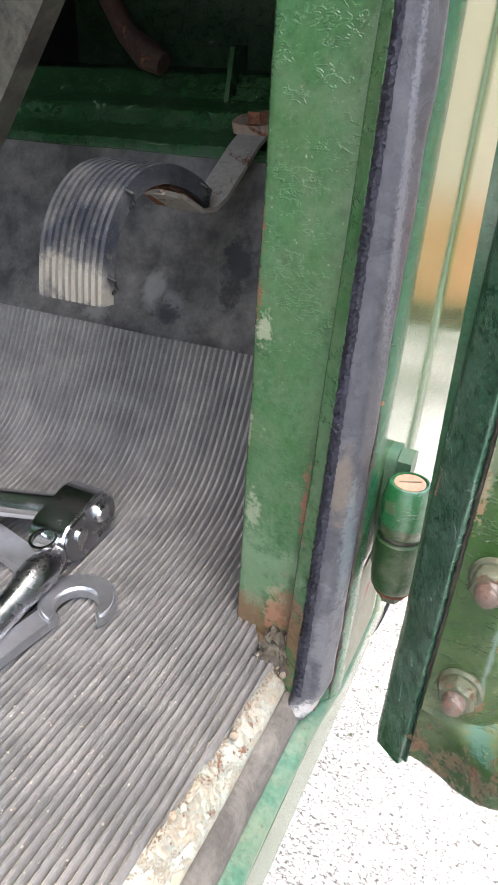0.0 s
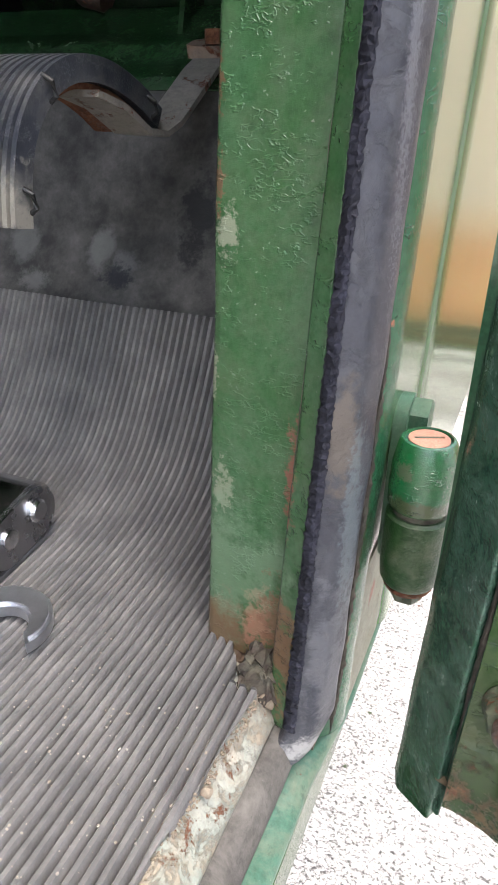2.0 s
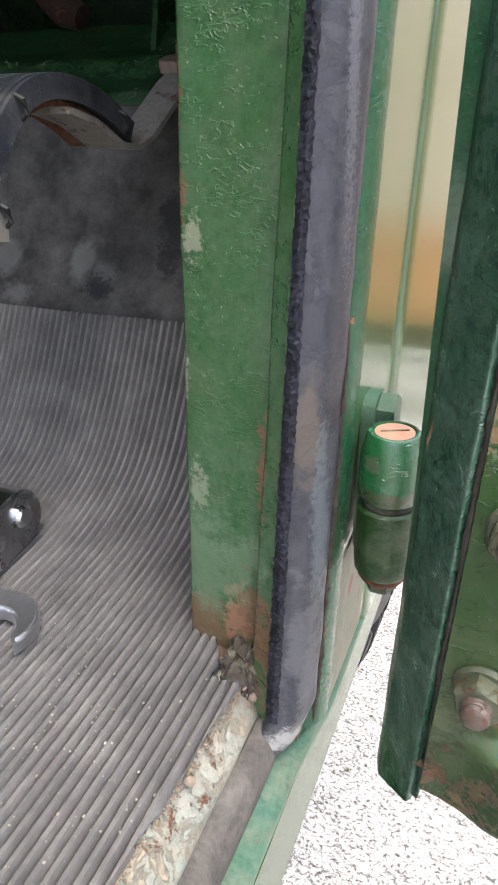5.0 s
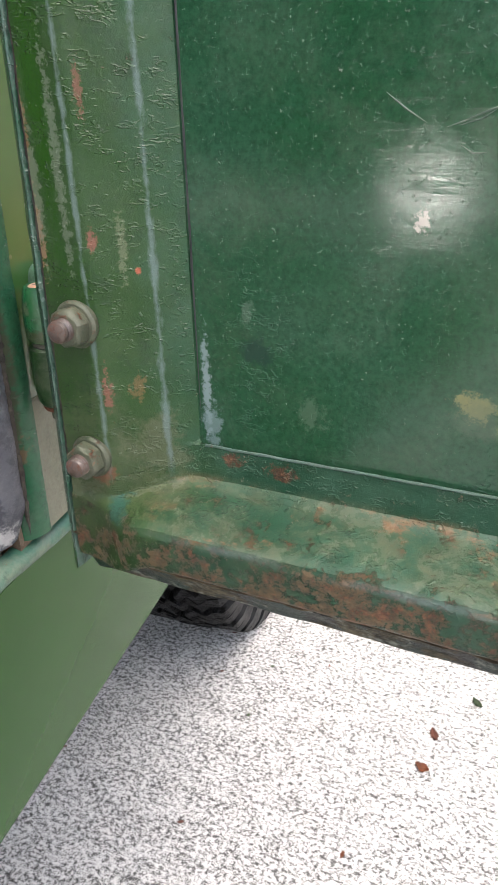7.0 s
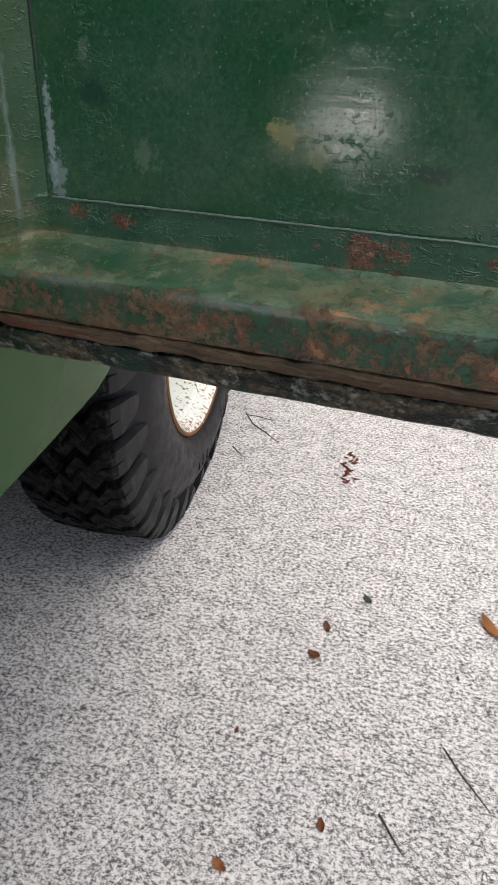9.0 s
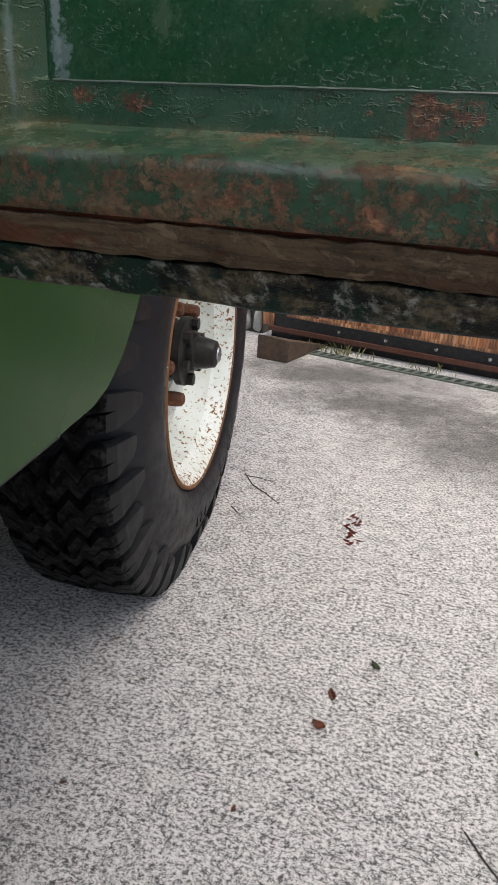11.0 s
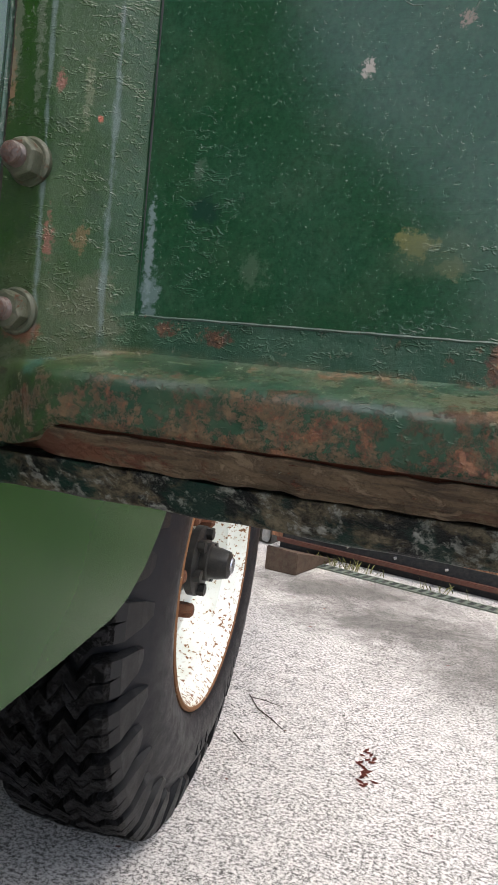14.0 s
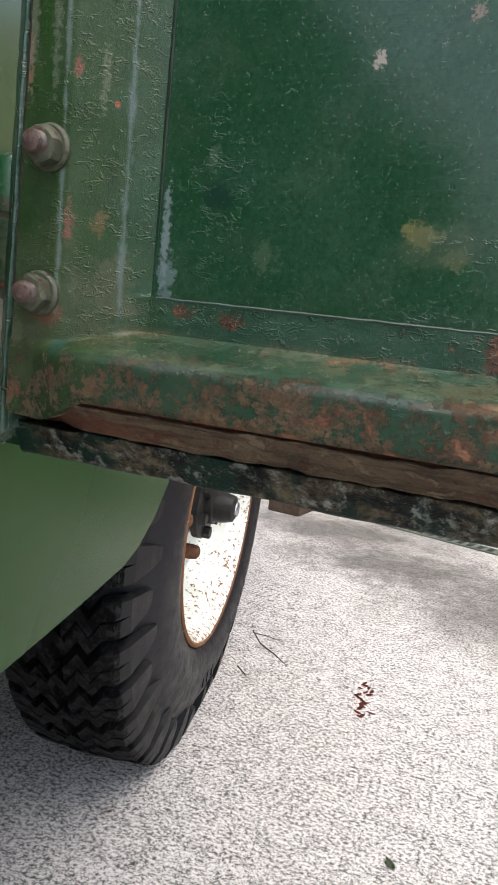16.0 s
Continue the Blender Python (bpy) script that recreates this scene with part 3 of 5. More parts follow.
M_TUBE = paint("sill_seal_rubber", (0.055, 0.050, 0.046), (0.080, 0.073, 0.066), rust=0.0, dust=0.5, rough=0.8, flake=0.3, dust_tone=(0.2, 0.185, 0.165))
M_MAT = rubber("mat_rubber", (0.108, 0.104, 0.103), (0.195, 0.185, 0.178), 0.42, 1.6)
M_TOE = rubber("toe_board", (0.034, 0.032, 0.031), (0.15, 0.142, 0.132), 0.6, marks=(
    ((-0.141, 0.315, 0.763), (0.008, 0.03, 0.010), (0.22, 0.22, 0.21), 0.4, 0.4), ((-0.181, 0.315, 0.762), (0.010, 0.03, 0.010), (0.18, 0.18, 0.17), 0.4, 0.4),
    ((-0.172, 0.315, 0.748), (0.010, 0.03, 0.006), (0.18, 0.18, 0.17), 0.4, 0.5), ((-0.128, 0.31, 0.758), (0.008, 0.03, 0.006), (0.18, 0.18, 0.18), 0.4, 0.5),
    ((-0.098, 0.315, 0.780), (0.010, 0.03, 0.022), (0.012, 0.012, 0.014), 0.8, 0.8), ((-0.130, 0.315, 0.753), (0.010, 0.03, 0.006), (0.015, 0.016, 0.022), 0.8, 0.8)))
M_PAD = paint("pedal_rubber", (0.016, 0.018, 0.025), (0.036, 0.039, 0.048), rust=0.0, dust=0.45, rough=0.28, flake=1.0, dust_tone=(0.18, 0.17, 0.15), size=1.5, spec=0.7, marks=(((-0.106, 0.2125, 0.797), (0.030, 0.010, 0.010), (0.20, 0.185, 0.155), 0.75, 0.7), ((-0.112, 0.262, 0.828), (0.012, 0.014, 0.006), (0.16, 0.16, 0.155), 0.5, 1.0)))
M_BLACK = rubber("black_rubber", (0.016, 0.017, 0.018), (0.04, 0.04, 0.04), 0.6)
M_TYRE = rubber("tyre_rubber", (0.006, 0.0066, 0.0092), (0.012, 0.0126, 0.0155), 0.5)


def tread_rubber():
    """Black tread torn into a coarse crumb, with dusty flanks."""
    m, nt, bs = material("tread_rubber")
    v = place(nt)
    crumb = noise_at(nt, v, 95, 6, 0.72, 0.4)
    dusty = ramp(nt, noise_at(nt, v, 22, 5, 0.6), (0.45, 0.0), (0.68, 1.0))
    tone = mixed(nt, ramp(nt, crumb, (0.49, 0.0), (0.57, 1.0)), (0.0010, 0.0010, 0.0012), (0.034, 0.034, 0.036))
    join(nt, bs, "Base Color", mixed(nt, calc(nt, 'MULTIPLY', dusty, 0.30), tone, (0.026, 0.023, 0.019)))
    join(nt, bs, "Specular IOR Level", 0.10)
    join(nt, bs, "Roughness", 0.42)
    relief(nt, bs, crumb, 1.0, 0.022)
    return m


M_TREAD = tread_rubber()
M_FLANK = rubber("tyre_shoulder", (0.007, 0.0075, 0.0085), (0.018, 0.018, 0.018), 0.55)
M_FELT = paint("brown_filler", (0.070, 0.046, 0.026), (0.125, 0.088, 0.050), rust=0.50, dust=0.8, rough=0.85, flake=1.8, dust_tone=(0.15, 0.11, 0.07), size=1.2, crust=0.75, streak=0.6, marks=((on_door(0.035, 0.195, 0.668), (0.050, 0.03, 0.006), (0.105, 0.030, 0.014), 0.75, 0.8), (on_door(0.19, 0.195, 0.6655), (0.045, 0.03, 0.003), (0.060, 0.026, 0.014), 0.7, 0.9)))
M_CHROME = steel("chrome", (0.75, 0.75, 0.76), 0.12)
M_DULL = steel("dull_steel", (0.40, 0.40, 0.42), 0.20, 1.0, 0.15)
M_SPANNER = steel("spanner_steel", (0.62, 0.63, 0.67), 0.32, 1.0, 0.35)
M_LEVER = paint("lever_paint", (0.030, 0.028, 0.024), (0.050, 0.044, 0.036), rust=0.42, dust=0.5, rough=0.5)
M_PIPE = paint("pipe_rust", (0.014, 0.009, 0.007), (0.040, 0.014, 0.010), rust=0.5, dust=0.2, rough=0.7)
M_HUB = paint("hub_black_paint", (0.010, 0.010, 0.011), (0.016, 0.015, 0.014), rust=0.2, dust=0.1, rough=0.4)
M_RIMRUST = rim_paint("rim_edge_rust", 0.235)
M_RIM = rim_paint("white_rim_paint", 0.010)


def concrete():
    m, nt, bs = material("brushed_concrete")
    v = place(nt, (0.82, 1.0, 1.0), radians(4))
    grit = noise_at(nt, v, 200, 7, 0.78, 0.15)
    fine = noise_at(nt, v, 640, 4, 0.8)
    broad = noise_at(nt, v, 4.0, 6, 0.65)
    clump = noise_at(nt, v, 34, 6, 0.7, 0.3)
    mix_h = calc(nt, 'ADD', calc(nt, 'MULTIPLY', grit, 0.58), calc(nt, 'ADD', calc(nt, 'MULTIPLY', fine, 0.30), calc(nt, 'MULTIPLY', clump, 0.12)))
    tone = ramp(nt, mix_h, (0.445, (0.060, 0.056, 0.051)), (0.472, (0.20, 0.188, 0.175)), (0.500, (0.48, 0.457, 0.43)), (0.542, (0.68, 0.655, 0.62)))
    pits = ramp(nt, noise_at(nt, v, 105, 6, 0.75), (0.588, 0.0), (0.612, 1.0))
    tone = mixed(nt, calc(nt, 'MULTIPLY', pits, 0.85), tone, (0.045, 0.041, 0.037))
    tone = mixed(nt, calc(nt, 'MULTIPLY', ramp(nt, broad, (0.55, 0.0), (0.8, 1.0)), 0.35), tone, (0.30, 0.285, 0.27))
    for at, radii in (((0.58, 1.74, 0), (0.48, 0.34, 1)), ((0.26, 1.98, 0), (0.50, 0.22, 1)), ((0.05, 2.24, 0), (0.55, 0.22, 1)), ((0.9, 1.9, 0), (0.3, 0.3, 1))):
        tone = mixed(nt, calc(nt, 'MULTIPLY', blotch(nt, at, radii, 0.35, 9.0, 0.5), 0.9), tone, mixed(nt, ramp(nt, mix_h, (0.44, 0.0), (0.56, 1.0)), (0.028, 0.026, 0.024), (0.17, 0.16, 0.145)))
    join(nt, bs, "Base Color", tone)
    join(nt, bs, "Roughness", 0.9)
    relief(nt, bs, mix_h, 0.9, 0.006)
    return m


def timber():
    m, nt, bs = material("gate_timber")
    info = nt.nodes.new("ShaderNodeObjectInfo")
    v = place(nt, (1.0, 1.0, 0.10))
    shift = nt.nodes.new("ShaderNodeVectorMath")
    shift.operation = 'ADD'
    nt.links.new(v, shift.inputs[0])
    nt.links.new(calc(nt, 'MULTIPLY', info.outputs["Random"], 17.0), shift.inputs[1])
    v = shift.outputs[0]
    rings = nt.nodes.new("ShaderNodeTexWave")
    rings.inputs["Scale"].default_value, rings.inputs["Distortion"].default_value = 22, 16
    rings.inputs["Detail"].default_value, rings.inputs["Detail Scale"].default_value = 4, 1.0
    nt.links.new(v, rings.inputs["Vector"])
    g = ramp(nt, rings.outputs["Fac"], (0.15, 0.0), (0.55, 0.35), (0.95, 1.0))
    light = mixed(nt, info.outputs["Random"], (0.52, 0.215, 0.082), (0.76, 0.44, 0.22))
    tone = mixed(nt, calc(nt, 'MULTIPLY', g, 0.75), light, (0.27, 0.078, 0.024))
    tone = mixed(nt, calc(nt, 'MULTIPLY', noise_at(nt, v, 420, 4), 0.40), tone, (0.16, 0.06, 0.03))
    knot = ramp(nt, noise_at(nt, shift.outputs[0], 13, 3, 0.5, 1.2), (0.62, 0.0), (0.69, 1.0))
    tone = mixed(nt, calc(nt, 'MULTIPLY', knot, 0.85), tone, (0.07, 0.024, 0.012))
    foot = nt.nodes.new("ShaderNodeTexCoord")
    zed = nt.nodes.new("ShaderNodeSeparateXYZ")
    nt.links.new(foot.outputs["Object"], zed.inputs[0])
    wet = calc(nt, 'SUBTRACT', noise_at(nt, v, 30, 5, 0.7), calc(nt, 'MULTIPLY', calc(nt, 'SUBTRACT', zed.outputs["Z"], 0.105), 2.4))
    tone = mixed(nt, calc(nt, 'MULTIPLY', ramp(nt, wet, (0.40, 0.0), (0.56, 1.0)), 0.75), tone, (0.065, 0.028, 0.016))
    # unseen upper boards coloured paler to lighten their reflection in the wing
    pale_above = ramp(nt, calc(nt, 'ADD', zed.outputs["Z"], calc(nt, 'MULTIPLY', noise_at(nt, v, 9, 4), 0.2)), (0.46, 0.0), (0.62, 1.0))
    tone = mixed(nt, calc(nt, 'MULTIPLY', pale_above, 0.85), tone, (0.46, 0.385, 0.285))
    join(nt, bs, "Base Color", tone)
    join(nt, bs, "Roughness", 0.55)
    relief(nt, bs, rings.outputs["Fac"], 0.12, 0.002)
    return m


M_CONCRETE = concrete()
M_TIMBER = timber()
M_IRON = paint("gate_black_paint", (0.012, 0.013, 0.016), (0.02, 0.02, 0.022), rust=0.1, dust=0.15, rough=0.4)
M_REDIRON = paint("gate_red_oxide", (0.10, 0.035, 0.022), (0.08, 0.03, 0.022), rust=0.3, dust=0.2, rough=0.6)
M_WEDGE = paint("wedge_wood", (0.07, 0.045, 0.032), (0.10, 0.065, 0.045), rust=0.1, dust=0.3, rough=0.8)
M_STONE = paint("pale_stone", (0.42, 0.42, 0.40), (0.3, 0.3, 0.29), rust=0.0, dust=0.5, rough=0.9, size=0.4)
M_DARKSTONE = paint("wall_mortar", (0.06, 0.055, 0.05), (0.09, 0.08, 0.07), rust=0.0, dust=0.5, rough=0.95, size=0.4)
M_TWIG = paint("twig_bark", (0.045, 0.035, 0.03), (0.07, 0.055, 0.045), rust=0.0, dust=0.2, rough=0.9)
M_GRASS = paint("dry_grass", (0.16, 0.17, 0.05), (0.22, 0.2, 0.08), rust=0.0, dust=0.1, rough=0.7)
M_GRIT = paint("grit", (0.42, 0.385, 0.34), (0.22, 0.17, 0.13), rust=0.1, dust=0.2, rough=0.9, size=4.0)
M_CRUMB = paint("brown_crumbs", (0.16, 0.115, 0.08), (0.28, 0.23, 0.18), rust=0.2, dust=0.3, rough=0.95, size=4.0)
M_DRAIN = paint("drain_plastic", (0.10, 0.13, 0.11), (0.14, 0.16, 0.13), rust=0.0, dust=0.5, rough=0.7)


# ---- mesh helpers ----
def part(name, bm, mat, parent=None, label="", smooth=False):
    me = bpy.data.meshes.new(name)
    bm.normal_update()
    bm.to_mesh(me)
    bm.free()
    me.materials.append(mat)
    if smooth:
        me.shade_smooth()
        me.set_sharp_from_angle(angle=radians(38))
    ob = new(name, me)
    if parent is not None:
        ob.parent = parent
    if label:
        tagged(ob, label)
    return ob


def rounded(pts, r, n=4):
    """Closed 2D outline with its corners rounded; r is one radius or one per corner."""
    out = []
    for i, p in enumerate(pts):
        a, b = Vector(pts[i - 1]), Vector(pts[(i + 1) % len(pts)])
        p, q = Vector(p), r[i] if isinstance(r, (list, tuple)) else r
        u, w = (a - p), (b - p)
        q = min(q, u.length * 0.45, w.length * 0.45)
        if q < 1e-6:
            out.append(tuple(p))
            continue
        s, e = p + u.normalized() * q, p + w.normalized() * q
        for k in range(n + 1):
            t = k / n
            out.append(tuple(s * (1 - t) ** 2 + p * 2 * t * (1 - t) + e * t * t))
    return out


def prism(pts, m, w0, w1, seg=1, shake=0.0, rate=30.0, bm=None):
    """The outline (u, v) swept from w0 to w1; m takes (u, v, w) to the world."""
    bm = bm or bmesh.new()
    rings = []
    for k in range(seg + 1):
        w = w0 + (w1 - w0) * k / seg
        ring = []
        for u, v in pts:
            p = m @ Vector((u, v, w))
            if shake:
                p += noise.noise_vector(p * rate) * shake
            ring.append(bm.verts.new(p))
        rings.append(ring)
    n = len(pts)
    for a, b in zip(rings, rings[1:]):
        for i in range(n):
            bm.faces.new((a[i], a[(i + 1) % n], b[(i + 1) % n], b[i]))
    bm.faces.new(list(reversed(rings[0])))
    bm.faces.new(rings[-1])
    bmesh.ops.recalc_face_normals(bm, faces=bm.faces)
    return bm


def lathe(profile, m, n=48, bm=None, closed=False):
    """Profile of (radius, height) spun round the local z axis of m."""
    bm = bm or bmesh.new()
    rings = []
    for k in range(n):
        a = 2 * math.pi * k / n
        rings.append([bm.verts.new(m @ Vector((r * math.cos(a), r * math.sin(a), h))) for r, h in profile])
    last = len(profile) if closed else len(profile) - 1
    for k in range(n):
        a, b = rings[k], rings[(k + 1) % n]
        for i in range(last):
            j = (i + 1) % len(profile)
            bm.faces.new((a[i], b[i], b[j], a[j]))
    if not closed:
        if profile[0][0] > 1e-5:
            bm.faces.new([r[0] for r in rings])
        if profile[-1][0] > 1e-5:
            bm.faces.new([r[-1] for r in rings])
    bmesh.ops.remove_doubles(bm, verts=bm.verts, dist=1e-6)
    bmesh.ops.recalc_face_normals(bm, faces=bm.faces)
    return bm


def tube(points, radius, n=10, bm=None):
    """A round rod along points; radius is one number or one per point."""
    bm = bm or bmesh.new()
    rings = []
    pts = [Vector(p) for p in points]
    for i, p in enumerate(pts):
        way = (pts[min(i + 1, len(pts) - 1)] - pts[max(i - 1, 0)]).normalized()
        q = way.to_track_quat('Z', 'Y')
        r = radius[i] if isinstance(radius, (list, tuple)) else radius
        rings.append([bm.verts.new(p + q @ Vector((r * math.cos(2 * math.pi * k / n), r * math.sin(2 * math.pi * k / n), 0))) for k in range(n)])
    for a, b in zip(rings, rings[1:]):
        for k in range(n):
            bm.faces.new((a[k], a[(k + 1) % n], b[(k + 1) % n], b[k]))
    bm.faces.new(list(reversed(rings[0])))
    bm.faces.new(rings[-1])
    bmesh.ops.recalc_face_normals(bm, faces=bm.faces)
    return bm


def eased(bm, width):
    """Rounds the rims of a prism's two end faces."""
    rims = [e for e in bm.edges if any(len(f.verts) > 4 for f in e.link_faces)]
    bmesh.ops.bevel(bm, geom=rims, offset=width, segments=2, affect='EDGES', clamp_overlap=True)
    return bm


def block(x0, x1, y0, y1, z0, z1, m=Matrix(), bevel=0.0, bm=None):
    b = min(bevel, (x1 - x0) / 3, (y1 - y0) / 3)
    return prism(rounded([(x0, y0), (x1, y0), (x1, y1), (x0, y1)], b, 3) if b else [(x0, y0), (x1, y0), (x1, y1), (x0, y1)], m, z0, z1, bm=bm)


def hexagon(r):
    return [(r * math.cos(math.pi * k / 3), r * math.sin(math.pi * k / 3)) for k in range(6)]


# outline planes: (u, v, w) to the world
ALONG_Z = Matrix()
ALONG_Y = Matrix(((1, 0, 0, 0), (0, 0, 1, 0), (0, 1, 0, 0), (0, 0, 0, 1)))      # (x, z) swept along y
ALONG_X = Matrix(((0, 0, 1, 0), (1, 0, 0, 0), (0, 1, 0, 0), (0, 0, 0, 1)))      # (y, z) swept along x
DOOR = Matrix(((0.992048, 0.125857, 0, 0), (-0.125857, 0.992048, 0, 0), (0, 0, 1, 0), (0, 0, 0, 1)))
DOOR_S = DOOR @ ALONG_X                                                          # (n, z) swept along the door

# ---- ground ----
bm = bmesh.new()
lines = [-400, -60, -15, -5, -2, -1, 0, 0.5, 1, 1.5, 2, 2.5, 3, 5, 15, 60, 400]
grid = [[bm.verts.new((x, y, 0)) for x in lines] for y in lines]
for a, b in zip(grid, grid[1:]):
    for i in range(len(lines) - 1):
        bm.faces.new((a[i], a[i + 1], b[i + 1], b[i]))
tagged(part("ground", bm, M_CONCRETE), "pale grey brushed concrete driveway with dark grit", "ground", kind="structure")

# ---- the vehicle ----
car = tagged(new("car"), "old green off-road vehicle with worn paint and an open door", "car")

# door
door = part("door", prism([(0.0, 0.2050), (0.62, 0.2050), (0.62, 0.2070), (0.0, 0.2070)], DOOR, 0.6515, 1.22), M_SKIN, car, "open door with a dark green inner panel")
EDGE = [(0.0, 0.2046), (0.0020, 0.1992), (0.0132, 0.1878), (0.0142, 0.1900), (0.0156, 0.1884)]


def slanted(bm):
    """The hinge edge of the door leans with the body side."""
    for v in bm.verts:
        s = 0.992048 * v.co.x - 0.125857 * v.co.y
        k = 0.030 * (v.co.z - 0.715) * min(1.0, max(0.0, (0.034 - s) / 0.012))
        v.co += Vector((0.992048, -0.125857, 0)) * k
    return bm


def pressed_frame():
    """Upright and bottom rail pressed from one sheet, flowing into each other at the corner."""
    def upright(st):
        return float(np.interp(st, (0.0156, 0.0285, 0.0315, 0.0445, 0.0475, 0.0540, 0.0552), (0.1880, 0.1886, 0.1895, 0.1972, 0.1992, 0.2046, 0.2075)))

    def rail(st, z):
        out = float(np.interp(z, (0.6750, 0.6766, 0.6880, 0.6902, 0.6916, 0.6950, 0.6966, 0.7076, 0.7086), (0.1795, 0.1783, 0.1777, 0.1784, 0.1808, 0.1990, 0.2022, 0.2033, 0.2075)))
        a = min(1.0, max(0.0, (st - 0.018) / 0.026))
        a = a * a * (3 - 2 * a)
        return out if z > 0.6950 else out * a + max(out, 0.1878) * (1 - a)

    def blend(a, b, k):
        h = max(k - abs(a - b), 0.0) / k
        return min(a, b) - h * h * k / 4

    lines_s = [0.0156 + 0.0006 * k for k in range(84)] + [0.0660 + 0.0024 * k for k in range(232)]
    lines_z = [0.6752 + 0.0006 * k for k in range(58)] + [0.7100 + 0.0035 * k for k in range(147)]
    bm = bmesh.new()
    grid = []
    for z in lines_z:
        row = []
        for st in lines_s:
            low = min(1.0, max(0.0, (0.050 - st) / 0.022))
            low = low * low * (3 - 2 * low)
            n = blend(upright(st), rail(st, z), 0.0035)
            if n > 0.2052:
                row.append(None)
                continue
            n += 0.00030 * noise.noise((st * 90, z * 90, 0)) + 0.00016 * noise.noise((st * 330, z * 330, 7))
            row.append(bm.verts.new(on_door(st, n, z - 0.0085 * low * max(0.0, (0.700 - z) / 0.0248))))
        grid.append(row)
    for a, c in zip(grid, grid[1:]):
        for k in range(len(lines_s) - 1):
            q = (a[k], a[k + 1], c[k + 1], c[k])
            if None not in q:
                bm.faces.new(q)
    rim = [e for e in bm.edges if e.is_boundary]
    for v in bmesh.ops.extrude_edge_only(bm, edges=rim)["geom"]:
        if isinstance(v, bmesh.types.BMVert):
            deep = 0.125857 * v.co.x + 0.992048 * v.co.y
            v.co += Vector((0.125857, 0.992048, 0)) * max(0.0, 0.2048 - deep)
    bmesh.ops.recalc_face_normals(bm, faces=bm.faces)
    return slanted(bm)


# scrapes through the top coat, along the door and up
for line in (
        ((0.1204, 0.7961), (0.1241, 0.7972), (0.1285, 0.799), (0.1329, 0.8005), (0.1366, 0.8012)),
        ((0.123, 0.7964), (0.1277, 0.7976), (0.1308, 0.7996)),
        ((0.1067, 0.8033), (0.1113, 0.7999), (0.1163, 0.7969)),
        ((0.1238, 0.7925), (0.1266, 0.7908), (0.1294, 0.7909)),
        ((0.1405, 0.7868), (0.1425, 0.7902), (0.1443, 0.7939))):
    part("scrape", tube([on_door(st, 0.20508, z) for st, z in line], [0.00010] + [0.00024] * (len(line) - 2) + [0.00009], 6), M_SCRAPE, door, smooth=True)
part("inner_frame", pressed_frame(), M_FRAME, door, "worn green pressed frame with a rusted bottom rail", True)


def bead(at, z0, z1, r, seed, rate=300.0, steps=260):
    """A thin uneven bead up a fold or gap; at(z) gives its place."""
    bm = bmesh.new()
    rings = []
    for k in range(steps + 1):
        z = z0 + (z1 - z0) * k / steps
        mid = Vector(at(z))
        ring = []
        for q in range(7):
            fat = r * max(0.05, min(1.0, 9.0 * k / steps, 9.0 * (steps - k) / steps)) * (1.0 + 0.55 * noise.noise((seed + q * 0.9, 0, z * rate)) + 0.5 * noise.noise((seed, 4, z * rate * 0.2)))
            ring.append(bm.verts.new(mid + Vector((fat * math.cos(2 * math.pi * q / 7), fat * math.sin(2 * math.pi * q / 7), 0))))
        rings.append(ring)
    for a, c in zip(rings, rings[1:]):
        for q in range(7):
            bm.faces.new((a[q], a[(q + 1) % 7], c[(q + 1) % 7], c[q]))
    bm.faces.new(rings[0])
    bm.faces.new(rings[-1])
    bmesh.ops.recalc_face_normals(bm, faces=bm.faces)
    return bm


# paint ridge coloured pale to give the joint its thin highlight
part("joint_ridge", tube([on_door(0.0565 + 0.0030 * k, 0.2034 + 0.0002 * noise.noise((k * 0.7, 2, 0)), 0.7077 + 0.00025 * noise.noise((k * 0.5, 0, 0))) for k in range(188)], [0.00045 + 0.0002 * noise.noise((k * 0.9, 9, 0)) for k in range(188)], 6), M_RIDGE, door, "paint ridge along the rail joint, pale as a highlight", True)
# black bead laid in the panel crease as its shadow line
part("panel_joint", bead(lambda z: on_door(JOINT + 0.0002, 0.2048, z), 0.708, 1.21, 0.00032, 3, 90.0), M_BLACK, door)
part("edge_grime", slanted(bead(lambda z: on_door(0.0149, 0.1890, z), 0.674, 1.0, 0.0006, 8, 420.0, 700)), M_SOOT, door, "black grime packed in the edge joint")
edge = slanted(prism(rounded(EDGE + [(0.0156, 0.2046)], [0, 0.001, 0.001, 0, 0.001, 0]), DOOR, 0.6500, 1.22, 160, 0.0003, 90))
for v in edge.verts:
    st = 0.992048 * v.co.x - 0.125857 * v.co.y
    v.co.z = max(v.co.z, 0.6505 + 0.8 * max(0.0, st - 0.001))
part("door_edge", edge, M_FLANGE, door, "dark green folded door edge", True)
def set_back(bm):
    """The strips under the rail follow the frame back to the hinge corner."""
    for v in bm.verts:
        st = 0.992048 * v.co.x - 0.125857 * v.co.y
        a = min(1.0, max(0.0, (0.046 - st) / 0.026))
        v.co += Vector((0.125857, 0.992048, 0)) * (0.0075 * a * a * (3 - 2 * a))
    return bm


